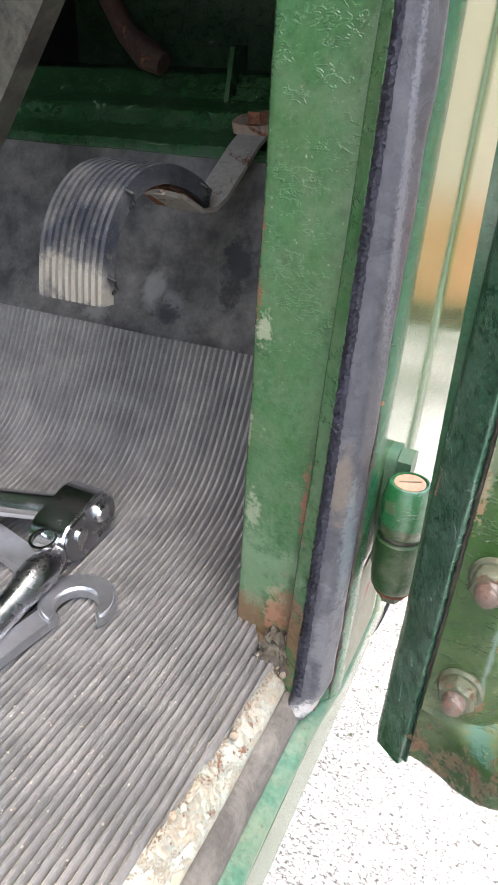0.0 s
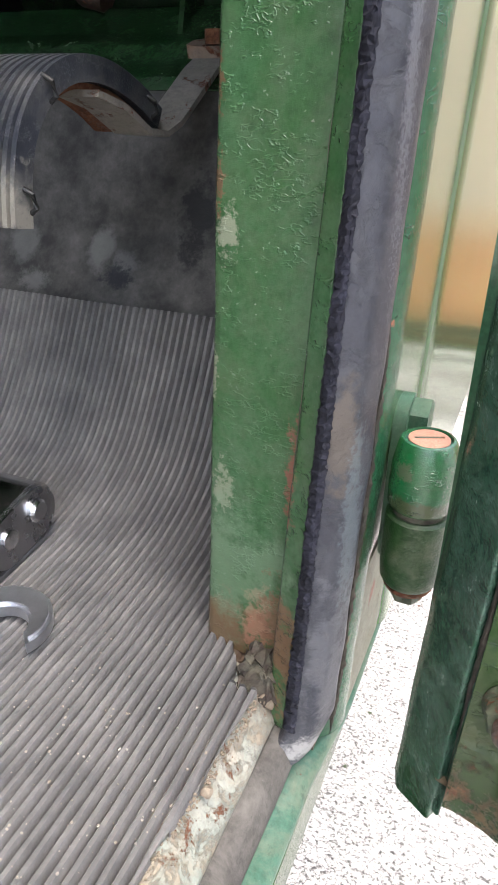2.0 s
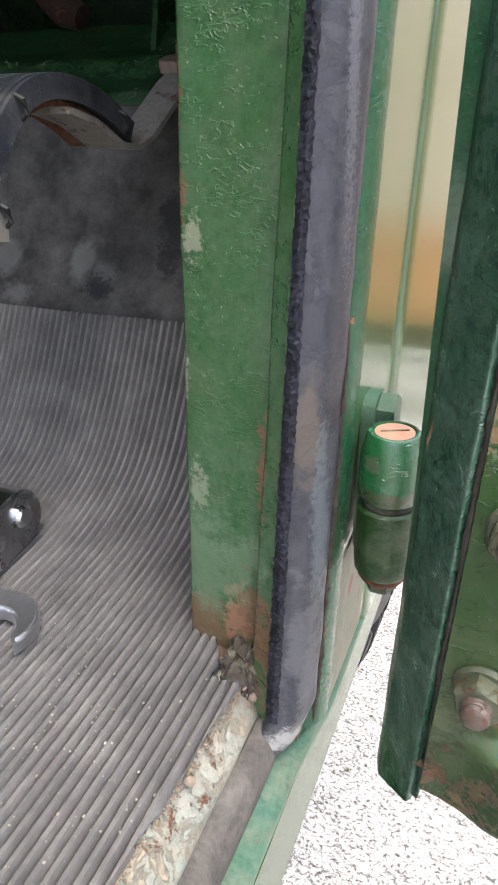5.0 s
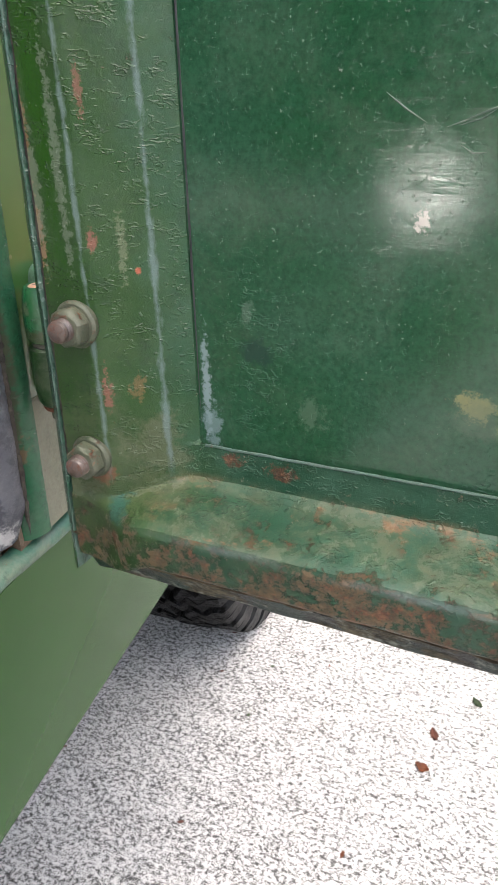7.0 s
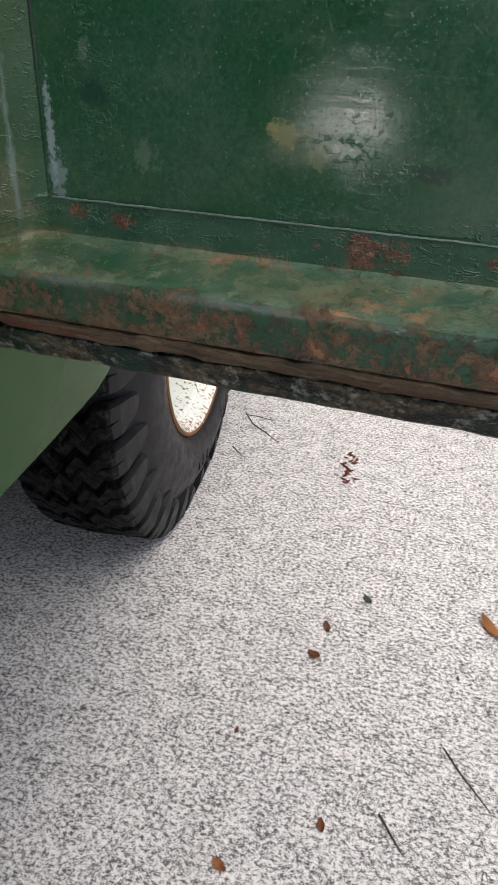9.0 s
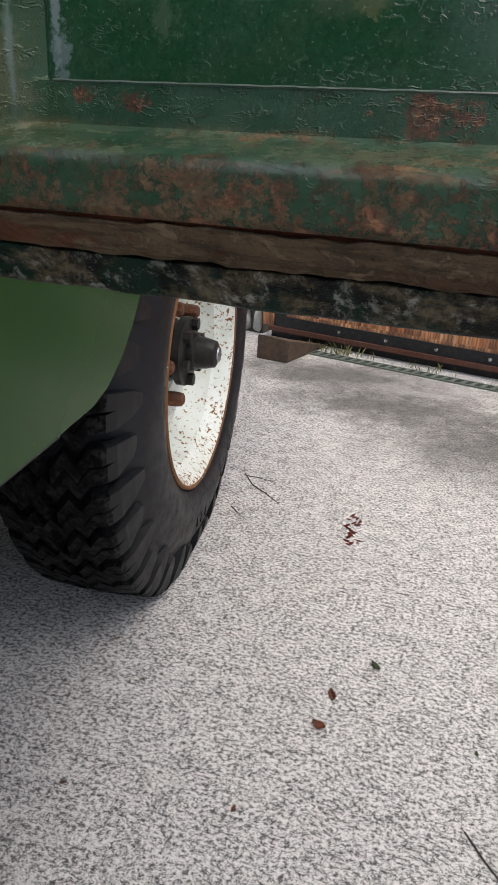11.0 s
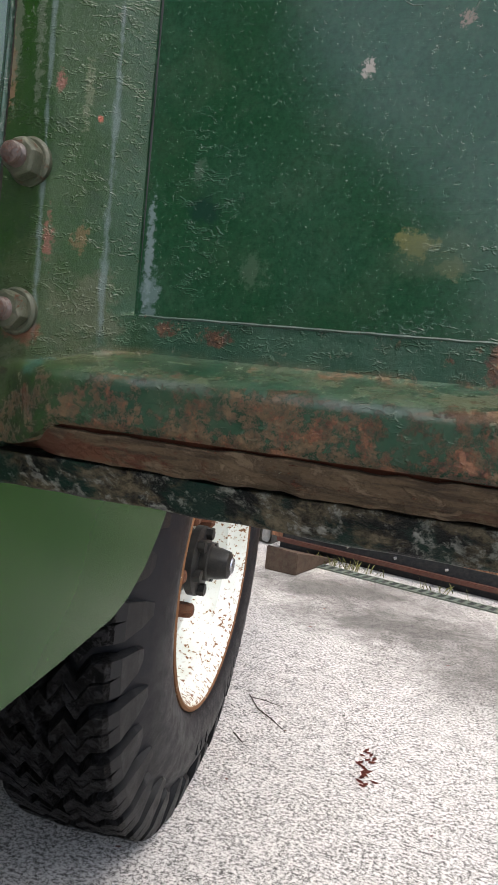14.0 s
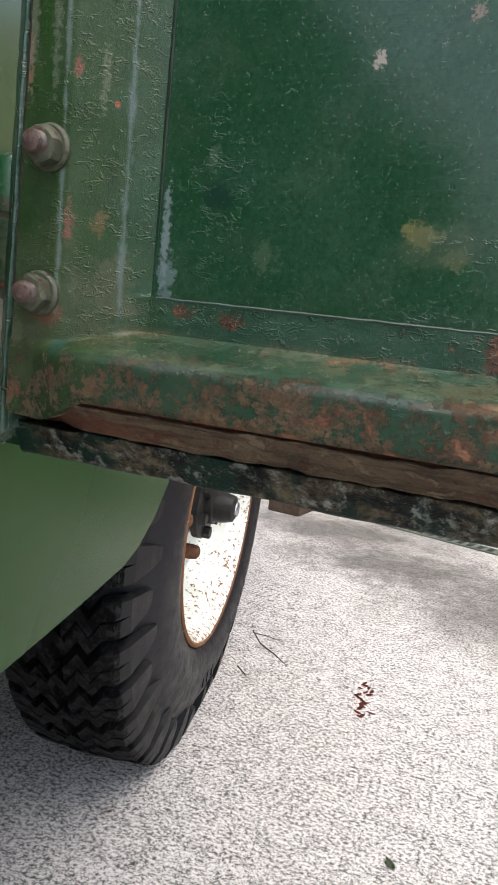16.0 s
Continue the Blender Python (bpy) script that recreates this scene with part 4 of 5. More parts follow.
part("rust_seam", set_back(prism([(0.1825, 0.6728), (0.1815, 0.6756), (0.2040, 0.6756), (0.2040, 0.6728)], DOOR_S, 0.0160, 0.62, 90, 0.0005, 60)), M_SEAM, door, "red rust in the seam under the rail")
part("filler_strip", set_back(prism(rounded([(0.1800, 0.6740), (0.1935, 0.6632), (0.2046, 0.6632), (0.2046, 0.6740)], 0.0012), DOOR_S, 0.0113, 0.62, 200, 0.0009, 150)), M_FELT, door, "rotten brown filler strip", True)
part("bottom_seal", prism(rounded([(0.1935, 0.6628), (0.1975, 0.6560), (0.2002, 0.6508), (0.2048, 0.6504), (0.2048, 0.6628)], [0.001, 0.002, 0.002, 0, 0]), DOOR_S, 0.0113, 0.62, 110, 0.0006, 90), M_LIPSEAL, door, "dirty black rubber seal", True)
def painted_nut(m, r, h0, h1, seed):
    """A hexagon nut whose edges are drowned in coats of paint and rust."""
    bm = bmesh.new()
    rings = []
    for k, (h, f) in enumerate(((h0, 0.96), (h0 + 0.0006, 1.0), ((h0 + h1) / 2, 1.0), (h1 - 0.0008, 0.98), (h1 - 0.0001, 0.86), (h1, 0.60))):
        ring = []
        for q in range(36):
            a = 2 * math.pi * q / 36
            side = (a + math.pi / 6) % (math.pi / 3) - math.pi / 6
            out = r * f * min(1.0, 0.89 / math.cos(abs(side) - math.pi / 6))
            p = Vector((out * math.cos(a), out * math.sin(a), h))
            ring.append(bm.verts.new(m @ (p + noise.noise_vector(p * 420 + Vector((seed, 0, 0))) * 0.00035)))
        rings.append(ring)
    for a, c in zip(rings, rings[1:]):
        for q in range(36):
            bm.faces.new((a[q], a[(q + 1) % 36], c[(q + 1) % 36], c[q]))
    bm.faces.new(rings[-1])
    bm.faces.new(list(reversed(rings[0])))
    bmesh.ops.recalc_face_normals(bm, faces=bm.faces)
    return bm


for st, z, turn in ((0.0258, 0.7475, 17), (0.0244, 0.7052, 41)):
    at = DOOR @ pose(st, 0.1884, z, 90, 0, 0)
    nut = part("nut", painted_nut(at @ pose(0, 0, 0, 0, 0, turn), 0.0058, 0.0012, 0.0062, turn), M_NUT, door, "", True)
    part("bolt_end", lathe([(0.0034, 0.0056), (0.0034, 0.0064), (0.0030, 0.0068), (0.0034, 0.0073), (0.0030, 0.0078), (0.0033, 0.0084), (0.0030, 0.0094), (0.0020, 0.0101), (0.0, 0.0103)], at, 20), M_BOLT, nut, smooth=True)
    part("washer", lathe([(0.0, -0.0010), (0.0066, -0.0010), (0.0070, 0.0008), (0.0062, 0.0016), (0.0, 0.0016)], at, 28), M_NUT, nut, smooth=True)

# hinge
HX, HY = 0.018, 0.216
hinge = part("hinge", lathe([(0.0, 0.7312), (0.0074, 0.7312), (0.0081, 0.7322), (0.0083, 0.7370), (0.0081, 0.7430), (0.0070, 0.7490), (0.0064, 0.7499), (0.0057, 0.7501), (0.0055, 0.7494), (0.0, 0.7494)], pose(HX, HY, 0), 48), M_HINGE, car, "glossy green barrel hinge", True)
part("lower_knuckle", lathe([(0.0, 0.7075), (0.0066, 0.7075), (0.0077, 0.7092), (0.0081, 0.7130), (0.0081, 0.7286), (0.0073, 0.7294), (0.0, 0.7294)], pose(HX, HY, 0), 48), M_HINGE_LOW, hinge, smooth=True)
part("hinge_ring", lathe([(0.0, 0.7293), (0.0066, 0.7293), (0.0066, 0.7313), (0.0, 0.7313)], pose(HX, HY, 0), 32), M_DIRT, hinge, "dark recessed ring in the hinge gap")
part("pin_head", lathe([(0.0, 0.7488), (0.0050, 0.7488), (0.0050, 0.7498), (0.0046, 0.7500), (0.0, 0.7500)], pose(HX, HY, 0), 32), M_RUSTPRIMER, hinge, "pink primed slotted pin head", True)
part("pin_slot", block(-0.0036, 0.0036, -0.0003, 0.0003, 0.74995, 0.7502, pose(HX, HY, 0, 0, 0, 24)), M_NUT, hinge)
part("pin_nut", lathe([(0.0, 0.7010), (0.0030, 0.7010), (0.0044, 0.7022), (0.0046, 0.7058), (0.0, 0.7058)], pose(HX, HY, 0), 6), M_NUT, hinge)
part("pin_washer", lathe([(0.0, 0.7056), (0.0060, 0.7056), (0.0066, 0.7066), (0.0060, 0.7076), (0.0, 0.7076)], pose(HX, HY, 0), 24), M_RUSTY, hinge)
part("leaf", prism(rounded([(0.2225, 0.706), (0.236, 0.706), (0.236, 0.7545), (0.2225, 0.7545)], 0.006), ALONG_X, 0.0078, 0.0112, 3, 0.0003, 200), M_HINGE_LIGHT, hinge, smooth=True)
part("leaf_nut", prism(hexagon(0.0060), pose(0.0110, 0.2300, 0.7480, 0, 90, 0), 0, 0.0050), M_HINGE_LIGHT, hinge)

# front pillar: the body side leans outwards with height
def leaning(bm, flared=False):
    for v in bm.verts:
        if flared:
            low = max(0.0, 0.670 - v.co.z)
            v.co.x -= 0.28 * low
            v.co.y -= 0.22 * low
        x = v.co.x
        k = float(np.interp(x, (-0.020, -0.010, -0.003, 0.005), (0.030, 0.055, 0.042, 0.030)))
        z0 = float(np.interp(x, (-0.020, -0.010), (0.81, 0.745)))
        v.co.x += k * (v.co.z - z0)
    return bm


pillar = part("pillar", leaning(prism(rounded([(-0.0335, 0.2045), (-0.0100, 0.2010), (-0.0100, 0.262), (-0.0335, 0.262)], [0.003, 0.001, 0, 0]), ALONG_Z, 0.676, 1.2, 70, 0.0004)), M_PILLAR, car, "chipped green door pillar", True)
part("pillar_crack", leaning(bead(lambda z: (-0.0098, 0.2002, z), 0.690, 0.86, 0.0006, 2, 260.0, 300)), M_DIRT, pillar, "dark rusty crack down the pillar", False)
part("pillar_strip", leaning(prism(rounded([(-0.0096, 0.2000), (-0.0090, 0.1942), (-0.0036, 0.1912), (-0.0030, 0.1925), (-0.0030, 0.262), (-0.0096, 0.262)], [0, 0.0015, 0.001, 0, 0, 0]), ALONG_Z, 0.664, 1.2, 80, 0.0005)), M_PILLAR, pillar, smooth=True)
part("door_seal", leaning(prism(rounded([(-0.0020, 0.1915), (-0.0008, 0.1885), (0.0052, 0.1912), (0.0076, 0.1985), (0.0072, 0.2018), (-0.0020, 0.2018)], [0.0005, 0.002, 0.0025, 0.001, 0, 0]), ALONG_Z, 0.6555, 1.2, 260, 0.0005, 60), True), M_SEAL, pillar, "flattened grey rubber door seal", True)
part("seal_edge", leaning(prism(rounded([(-0.0033, 0.1905), (-0.0026, 0.1886), (-0.0008, 0.1877), (0.0004, 0.1884), (-0.0008, 0.1925), (-0.0028, 0.1925)], 0.0004, 3), ALONG_Z, 0.668, 1.2, 760, 0.0007, 1100)), M_SEALEDGE, pillar, "frayed dark foam edge of the seal")
part("seal_grime", leaning(bead(lambda z: (0.0068, 0.2022, z), 0.656, 0.785, 0.0012, 5, 420.0, 420)), M_SOOT, pillar, "brown dirt caked behind the seal")
part("outer_corner", leaning(prism([(0.0, 0.2022)] + [(0.0006 + 0.0080 * math.sin(radians(a)), 0.2125 - 0.0103 * math.cos(radians(a))) for a in range(0, 91, 6)] + [(0.0086, 0.2130), (0.0, 0.2130)], ALONG_Z, 0.652, 1.2, 120, 0.0002, 120)), M_POST, pillar, "rounded green outer edge of the pillar", True)
part("wing_return", leaning(prism([(0.0, 0.2132), (0.0076, 0.2132), (0.0076, 0.2622), (0.0, 0.2622)], ALONG_Z, 0.652, 1.2, 4)), M_WING, pillar)


part("return_patch", leaning(prism([(0.0076, 0.2136), (0.0080, 0.2136), (0.0080, 0.2560), (0.0076, 0.2560)], ALONG_Z, 0.6525, 0.7080, 24, 0.0001, 200)), M_CREAM, pillar, "pitted cream paint below the hinge", True)


def scale_lump(name, x0, x1, y0, y1, z0, z1, mat, label, rough=0.25):
    """A crumbling lump of rust scale and dirt."""
    bm = bmesh.new()
    bmesh.ops.create_icosphere(bm, subdivisions=4, radius=0.5)
    size = Vector((x1 - x0, y1 - y0, z1 - z0))
    for v in bm.verts:
        q = Vector([math.copysign(abs(c * 2) ** 0.5 / 2, c) for c in v.co])
        q += noise.noise_vector(q * 4.0 + Vector((x0 * 50, 0, 0))) * rough + noise.noise_vector(q * 11.0) * rough * 0.5
        v.co = Vector(((x0 + x1) / 2 + q.x * size.x, (y0 + y1) / 2 + q.y * size.y, (z0 + z1) / 2 + q.z * size.z))
    return part(name, bm, mat, pillar, label, True)


scale_lump("rust_scale", -0.034, -0.008, 0.202, 0.255, 0.664, 0.681, M_FOOT, "crumbling rusted pillar foot", 0.14)
scale_lump("dirt_lump", -0.0215, -0.0105, 0.192, 0.205, 0.668, 0.682, M_DIRT, "grey dirt clod at the pillar foot", 0.3)
part("foot_plate", block(-0.036, 0.0, 0.200, 0.26, 0.640, 0.668), M_FOOT, pillar)


def wing_panel():
    """Outer wing sheet with the wheel arch cut out, seen from the side as (y, z)."""
    out = [(0.2699, 0.6475), (0.2699, 1.15), (1.75, 1.15), (1.75, 0.62)]
    arc = [(1.06 + 0.52 * math.cos(math.radians(a)), 0.40 + 0.46 * math.sin(math.radians(a))) for a in range(20, 150, 8)]
    out += arc + [(0.545, 0.66), (0.530, 0.6475)]
    return out


wing_edge = leaning(prism([(0.0050, 0.2626)] + [(0.0066 + 0.0028 * math.sin(radians(a)), 0.2696 - 0.0070 * math.cos(radians(a))) for a in range(0, 91, 9)] + [(0.0072, 0.2698)], ALONG_Z, 0.6475, 1.15, 8))
wing = part("wing", leaning(prism(wing_panel(), ALONG_X, 0.0070, 0.0094)), M_WING, car, "glossy green front wing")
part("wing_edge", wing_edge, M_WING, wing, "rounded rear edge", True)


def sill_sheet():
    """Lower body sheet that leans inwards and ends in the rear of the wheel arch."""
    bm = bmesh.new()
    edge = [(0.515, 0.640), (0.512, 0.615), (0.505, 0.585), (0.494, 0.560), (0.478, 0.538), (0.455, 0.521), (0.43, 0.514), (0.35, 0.512)]
    outer = [(-0.9, 0.643), (0.30, 0.643)] + edge + [(-0.9, 0.514)]
    for off in (0.0, -0.002):
        vs = [bm.verts.new((0.0022 + off - (0.643 - z) * 0.14, y, z)) for y, z in outer]
        bm.faces.new(vs if off else list(reversed(vs)))
    bm.verts.ensure_lookup_table()
    n = len(outer)
    for i in range(n):
        bm.faces.new((bm.verts[i], bm.verts[(i + 1) % n], bm.verts[n + (i + 1) % n], bm.verts[n + i]))
    bmesh.ops.recalc_face_normals(bm, faces=bm.faces)
    return bm


part("sill_panel", sill_sheet(), M_LOWER, car, "smooth green lower body panel")
sill_lip = prism(rounded([(-0.0045, 0.6505), (0.0006, 0.6485), (0.0028, 0.6458), (0.0018, 0.6425), (-0.0045, 0.640)], [0.0005, 0.002, 0.002, 0.001, 0]), ALONG_Y, -0.9, 0.52, 240, 0.0003)
for v in sill_lip.verts:
    v.co.x += 0.0030 * min(1.0, max(0.0, (v.co.y - 0.190) / 0.03)) * (v.co.x > -0.002)
part("sill_lip", sill_lip, M_LIP, car, "pale turquoise painted sill edge", True)
part("sill_seal", prism(rounded([(-0.0102, 0.6645), (-0.0055, 0.6625), (-0.0028, 0.6560), (-0.0034, 0.6500), (-0.0102, 0.6480)], 0.0022), ALONG_Y, -0.40, 0.192, 120, 0.0004), M_TUBE, car, "dusty grey rubber sill seal", True)
part("sill_ledge", prism(rounded([(-0.10, 0.6744), (-0.0180, 0.6744), (-0.0098, 0.6655), (-0.0098, 0.645), (-0.10, 0.645)], [0, 0.002, 0.002, 0, 0]), ALONG_Y, -0.40, 0.200, 120, 0.0006, 60), M_LEDGE, car, "chalky cream ledge with flaking rust", True)

# footwell
TOE = [(-0.40, 0.6738), (0.20, 0.6738), (0.240, 0.6785), (0.266, 0.693), (0.286, 0.717), (0.302, 0.743), (0.318, 0.768), (0.330, 0.800), (0.338, 0.828), (0.350, 0.828), (0.345, 0.80), (0.33, 0.76), (0.30, 0.70), (0.26, 0.665), (-0.40, 0.66)]
part("toe_board", prism(TOE, ALONG_X, -0.70, -0.0345), M_TOE, car, "scuffed dark grey toe board")
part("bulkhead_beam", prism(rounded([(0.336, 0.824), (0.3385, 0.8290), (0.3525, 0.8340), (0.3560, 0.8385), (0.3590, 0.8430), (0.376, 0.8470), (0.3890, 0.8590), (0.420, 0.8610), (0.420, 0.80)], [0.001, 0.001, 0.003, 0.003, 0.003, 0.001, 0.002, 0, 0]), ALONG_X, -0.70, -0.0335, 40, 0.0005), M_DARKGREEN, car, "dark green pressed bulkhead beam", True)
part("bulkhead", block(-0.70, -0.0335, 0.600, 0.610, 0.66, 1.12), M_DARKGREEN, car, "recessed bulkhead, its green darkened for shade")
# recess floor and sides added to keep light off the bulkhead
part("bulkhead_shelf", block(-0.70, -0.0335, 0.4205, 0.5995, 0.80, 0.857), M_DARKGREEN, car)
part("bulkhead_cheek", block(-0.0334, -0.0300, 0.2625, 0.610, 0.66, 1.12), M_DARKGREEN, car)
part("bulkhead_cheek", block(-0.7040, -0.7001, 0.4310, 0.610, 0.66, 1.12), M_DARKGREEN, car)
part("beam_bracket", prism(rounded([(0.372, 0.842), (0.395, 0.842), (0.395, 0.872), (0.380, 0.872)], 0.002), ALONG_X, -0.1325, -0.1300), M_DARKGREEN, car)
# unseen cab pieces added to shade the footwell
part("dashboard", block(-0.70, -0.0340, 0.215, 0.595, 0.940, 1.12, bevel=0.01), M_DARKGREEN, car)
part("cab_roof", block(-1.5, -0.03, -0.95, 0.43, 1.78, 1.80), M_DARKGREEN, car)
# slanted side bounds the sky sheen mirrored in the door panel
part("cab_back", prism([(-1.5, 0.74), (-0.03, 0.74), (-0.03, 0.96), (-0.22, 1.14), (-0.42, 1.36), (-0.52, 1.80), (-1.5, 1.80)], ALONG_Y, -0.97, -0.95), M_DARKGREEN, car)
# unseen plain blocks added to shade the wheel and the ground below
part("bonnet", block(-1.45, 0.0065, 0.431, 1.75, 1.13, 1.15), M_DARKGREEN, car)
part("inner_wing", block(-0.42, -0.40, 0.431, 1.75, 0.45, 1.129), M_BLACK, car)
part("underbody", block(-1.45, -0.06, -0.88, 0.46, 0.47, 0.50), M_BLACK, car)
part("chassis", block(-1.20, -0.36, -0.88, 1.60, 0.24, 0.469), M_BLACK, car)
part("engine_bay", block(-1.42, -0.44, 0.47, 1.74, 0.4695, 1.12), M_BLACK, car)
part("far_wing", block(-1.45, -1.43, 0.431, 1.75, 0.20, 1.129), M_DARKGREEN, car)
# more unseen cab pieces that keep light out of the footwell
part("cab_side", block(-1.5, -1.48, -0.95, 0.43, 0.66, 1.80), M_DARKGREEN, car)
part("cab_floor", block(-1.48, -0.71, -0.40, 0.43, 0.66, 0.673), M_TOE, car)
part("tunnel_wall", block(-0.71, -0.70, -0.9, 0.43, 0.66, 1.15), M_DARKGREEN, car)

# pedal
ARC = [(0.2860, 0.8150), (0.2760, 0.8210), (0.2630, 0.8262), (0.2500, 0.8285), (0.2380, 0.8275), (0.2275, 0.8225), (0.2190, 0.8135), (0.2145, 0.8020), (0.2125, 0.7900)]


def smooth_arc(pts, n):
    out = []
    for i in range(len(pts) - 1):
        p0, p1, p2, p3 = (Vector(pts[max(0, min(len(pts) - 1, j))]) for j in (i - 1, i, i + 1, i + 2))
        for k in range(n):
            t = k / n
            out.append(0.5 * ((2 * p1) + (p2 - p0) * t + (2 * p0 - 5 * p1 + 4 * p2 - p3) * t * t + (3 * p1 - p0 - 3 * p2 + p3) * t ** 3))
    return out + [Vector(pts[-1])]


def ribbon(path, xs, hs, base):
    """A sheet along a (y, z) path with the cross outline (x, height), and a flat underside."""
    bm = bmesh.new()
    rows = []
    for i, p in enumerate(path):
        way = (path[min(i + 1, len(path) - 1)] - path[max(i - 1, 0)]).normalized()
        up = Vector((-way.y, way.x))
        if up.y < 0 and abs(up.y) > 0.5:
            up = -up
        rows.append([bm.verts.new((x, p.x + up.x * h, p.y + up.y * h)) for x, h in list(zip(xs, hs)) + [(xs[-1], base), (xs[0], base)]])
    n = len(rows[0])
    for a, b in zip(rows, rows[1:]):
        for i in range(n):
            bm.faces.new((a[i], a[(i + 1) % n], b[(i + 1) % n], b[i]))
    bm.faces.new(list(reversed(rows[0])))
    bm.faces.new(rows[-1])
    bmesh.ops.recalc_face_normals(bm, faces=bm.faces)
    return bm


def ribs(x0, x1, count, high, low):
    xs, hs = [], []
    step = (x1 - x0) / count
    for k in range(count):
        for f, h in ((0.02, low), (0.22, low), (0.34, high), (0.88, high)):
            xs.append(x0 + (k + f) * step)
            hs.append(h)
    return xs, hs


pedal = part("pedal", ribbon([Vector(p) for p in reversed([(0.3390, 0.8350), (0.3300, 0.8310), (0.3000, 0.8135), (0.2900, 0.8105), (0.2790, 0.8115), (0.2640, 0.8190), (0.2500, 0.8225)])], [-0.1065, -0.0920], [0.0008, 0.0008], -0.0012), M_ARM, car, "rusty grey pedal arm")
arc = [Vector((p.x, p.y)) for p in reversed(smooth_arc(ARC, 6))]
xs, hs = ribs(-0.1205, -0.0925, 10, 0.0036, 0.0010)
part("pedal_pad", ribbon(arc, xs, hs, -0.0034), M_PAD, pedal, "ribbed worn black rubber pad", True)
part("pedal_plate", ribbon([v for v in arc], [-0.1175, -0.0955], [-0.0036, -0.0036], -0.0052), M_RUSTY, pedal, "rusty curved treadle")
part("pedal_boss", prism(rounded([(-0.110, 0.3300), (-0.090, 0.3300), (-0.086, 0.3420), (-0.092, 0.3540), (-0.106, 0.3540), (-0.113, 0.3420)], 0.006), pose(0, 0, 0.836, 12, 0, 0) @ Matrix.Translation((0, 0, -0.0715)), 0.0, 0.0050, 2, 0.0006, 200), M_ARMRUST, pedal, "rusty pedal boss", True)
part("pedal_bolt", prism(hexagon(0.0055), pose(-0.097, 0.340, 0.84), 0, 0.005), M_RUSTY, pedal)
for yy, zz in ((0.2280, 0.8235), (0.2800, 0.8190), (0.2150, 0.797)):
    part("pad_clip", tube([(-0.0935, yy - 0.001, zz + 0.003), (-0.0910, yy, zz + 0.0015), (-0.0910, yy + 0.001, zz - 0.002), (-0.0930, yy + 0.001, zz - 0.0035)], 0.0008, 8), M_HUB, pedal, smooth=True)
part("brake_arm", prism(rounded([(-0.2240, 0.8280), (-0.1920, 0.8280), (-0.1240, 0.9160), (-0.1560, 0.9160)], 0.003), Matrix(((1, 0, 0, 0), (0, 0, 1, 0), (0, 1, 0, 0), (0, 0, 0, 1))), 0.263, 0.275, 2, 0.0008, 80), M_LEVER, car, "grey rusted lever", True)
part("pipe", tube([(-0.225, 0.395, 0.905), (-0.212, 0.39, 0.893), (-0.200, 0.388, 0.876), (-0.186, 0.386, 0.866), (-0.176, 0.386, 0.862)], [0.006, 0.006, 0.006, 0.008, 0.006], 12), M_PIPE, car, "rusty brown pipe end", True)

# wheel
WX, WY, WZ = -0.097, 1.059, 0.366
AXLE = Matrix.Translation((WX, WY, WZ)) @ Matrix(((0, 0, 1, 0), (1, 0, 0, 0), (0, 1, 0, 0), (0, 0, 0, 1)))   # local z points outwards
RIM = [(0.222, 0.000), (0.222, 0.004), (0.218, 0.006), (0.212, 0.002), (0.205, -0.006), (0.200, -0.020), (0.188, -0.030), (0.182, -0.075), (0.176, -0.082), (0.150, -0.076), (0.140, -0.073), (0.124, -0.070), (0.116, -0.060), (0.106, -0.056), (0.098, -0.062), (0.075, -0.064), (0.066, -0.064), (0.064, -0.068), (0.058, -0.070), (0.058, -0.076), (0.170, -0.094), (0.190, -0.085), (0.196, -0.034), (0.206, -0.024), (0.214, -0.008)]
wheel = part("wheel", lathe(RIM, AXLE, 96, closed=True), M_RIM, car, "white steel wheel with rust spots", True)
part("rim_edge", lathe([(0.2225, 0.0005), (0.2225, 0.0045), (0.2190, 0.0068), (0.2150, 0.0046), (0.2165, 0.0030)], AXLE, 96, closed=True), M_RIMRUST, wheel, "rust-stained rim edge", True)
TYRE = [(0.214, -0.006), (0.222, -0.003), (0.226, 0.004), (0.240, 0.010), (0.268, 0.0145), (0.296, 0.012), (0.316, 0.005), (0.332, -0.004), (0.355, -0.012), (0.367, -0.022), (0.378, -0.040), (0.383, -0.090), (0.378, -0.140), (0.367, -0.158), (0.332, -0.176), (0.296, -0.192), (0.268, -0.1945), (0.240, -0.190), (0.214, -0.174)]


def standing(bm):
    """The tyre's foot flattens on the ground."""
    for v in bm.verts:
        v.co.z = max(v.co.z, 0.0015)
    return bm


tyre = part("tyre", standing(lathe(TYRE, AXLE, 120, closed=True)), M_TYRE, wheel, "black mud tyre with zigzag tread", True)


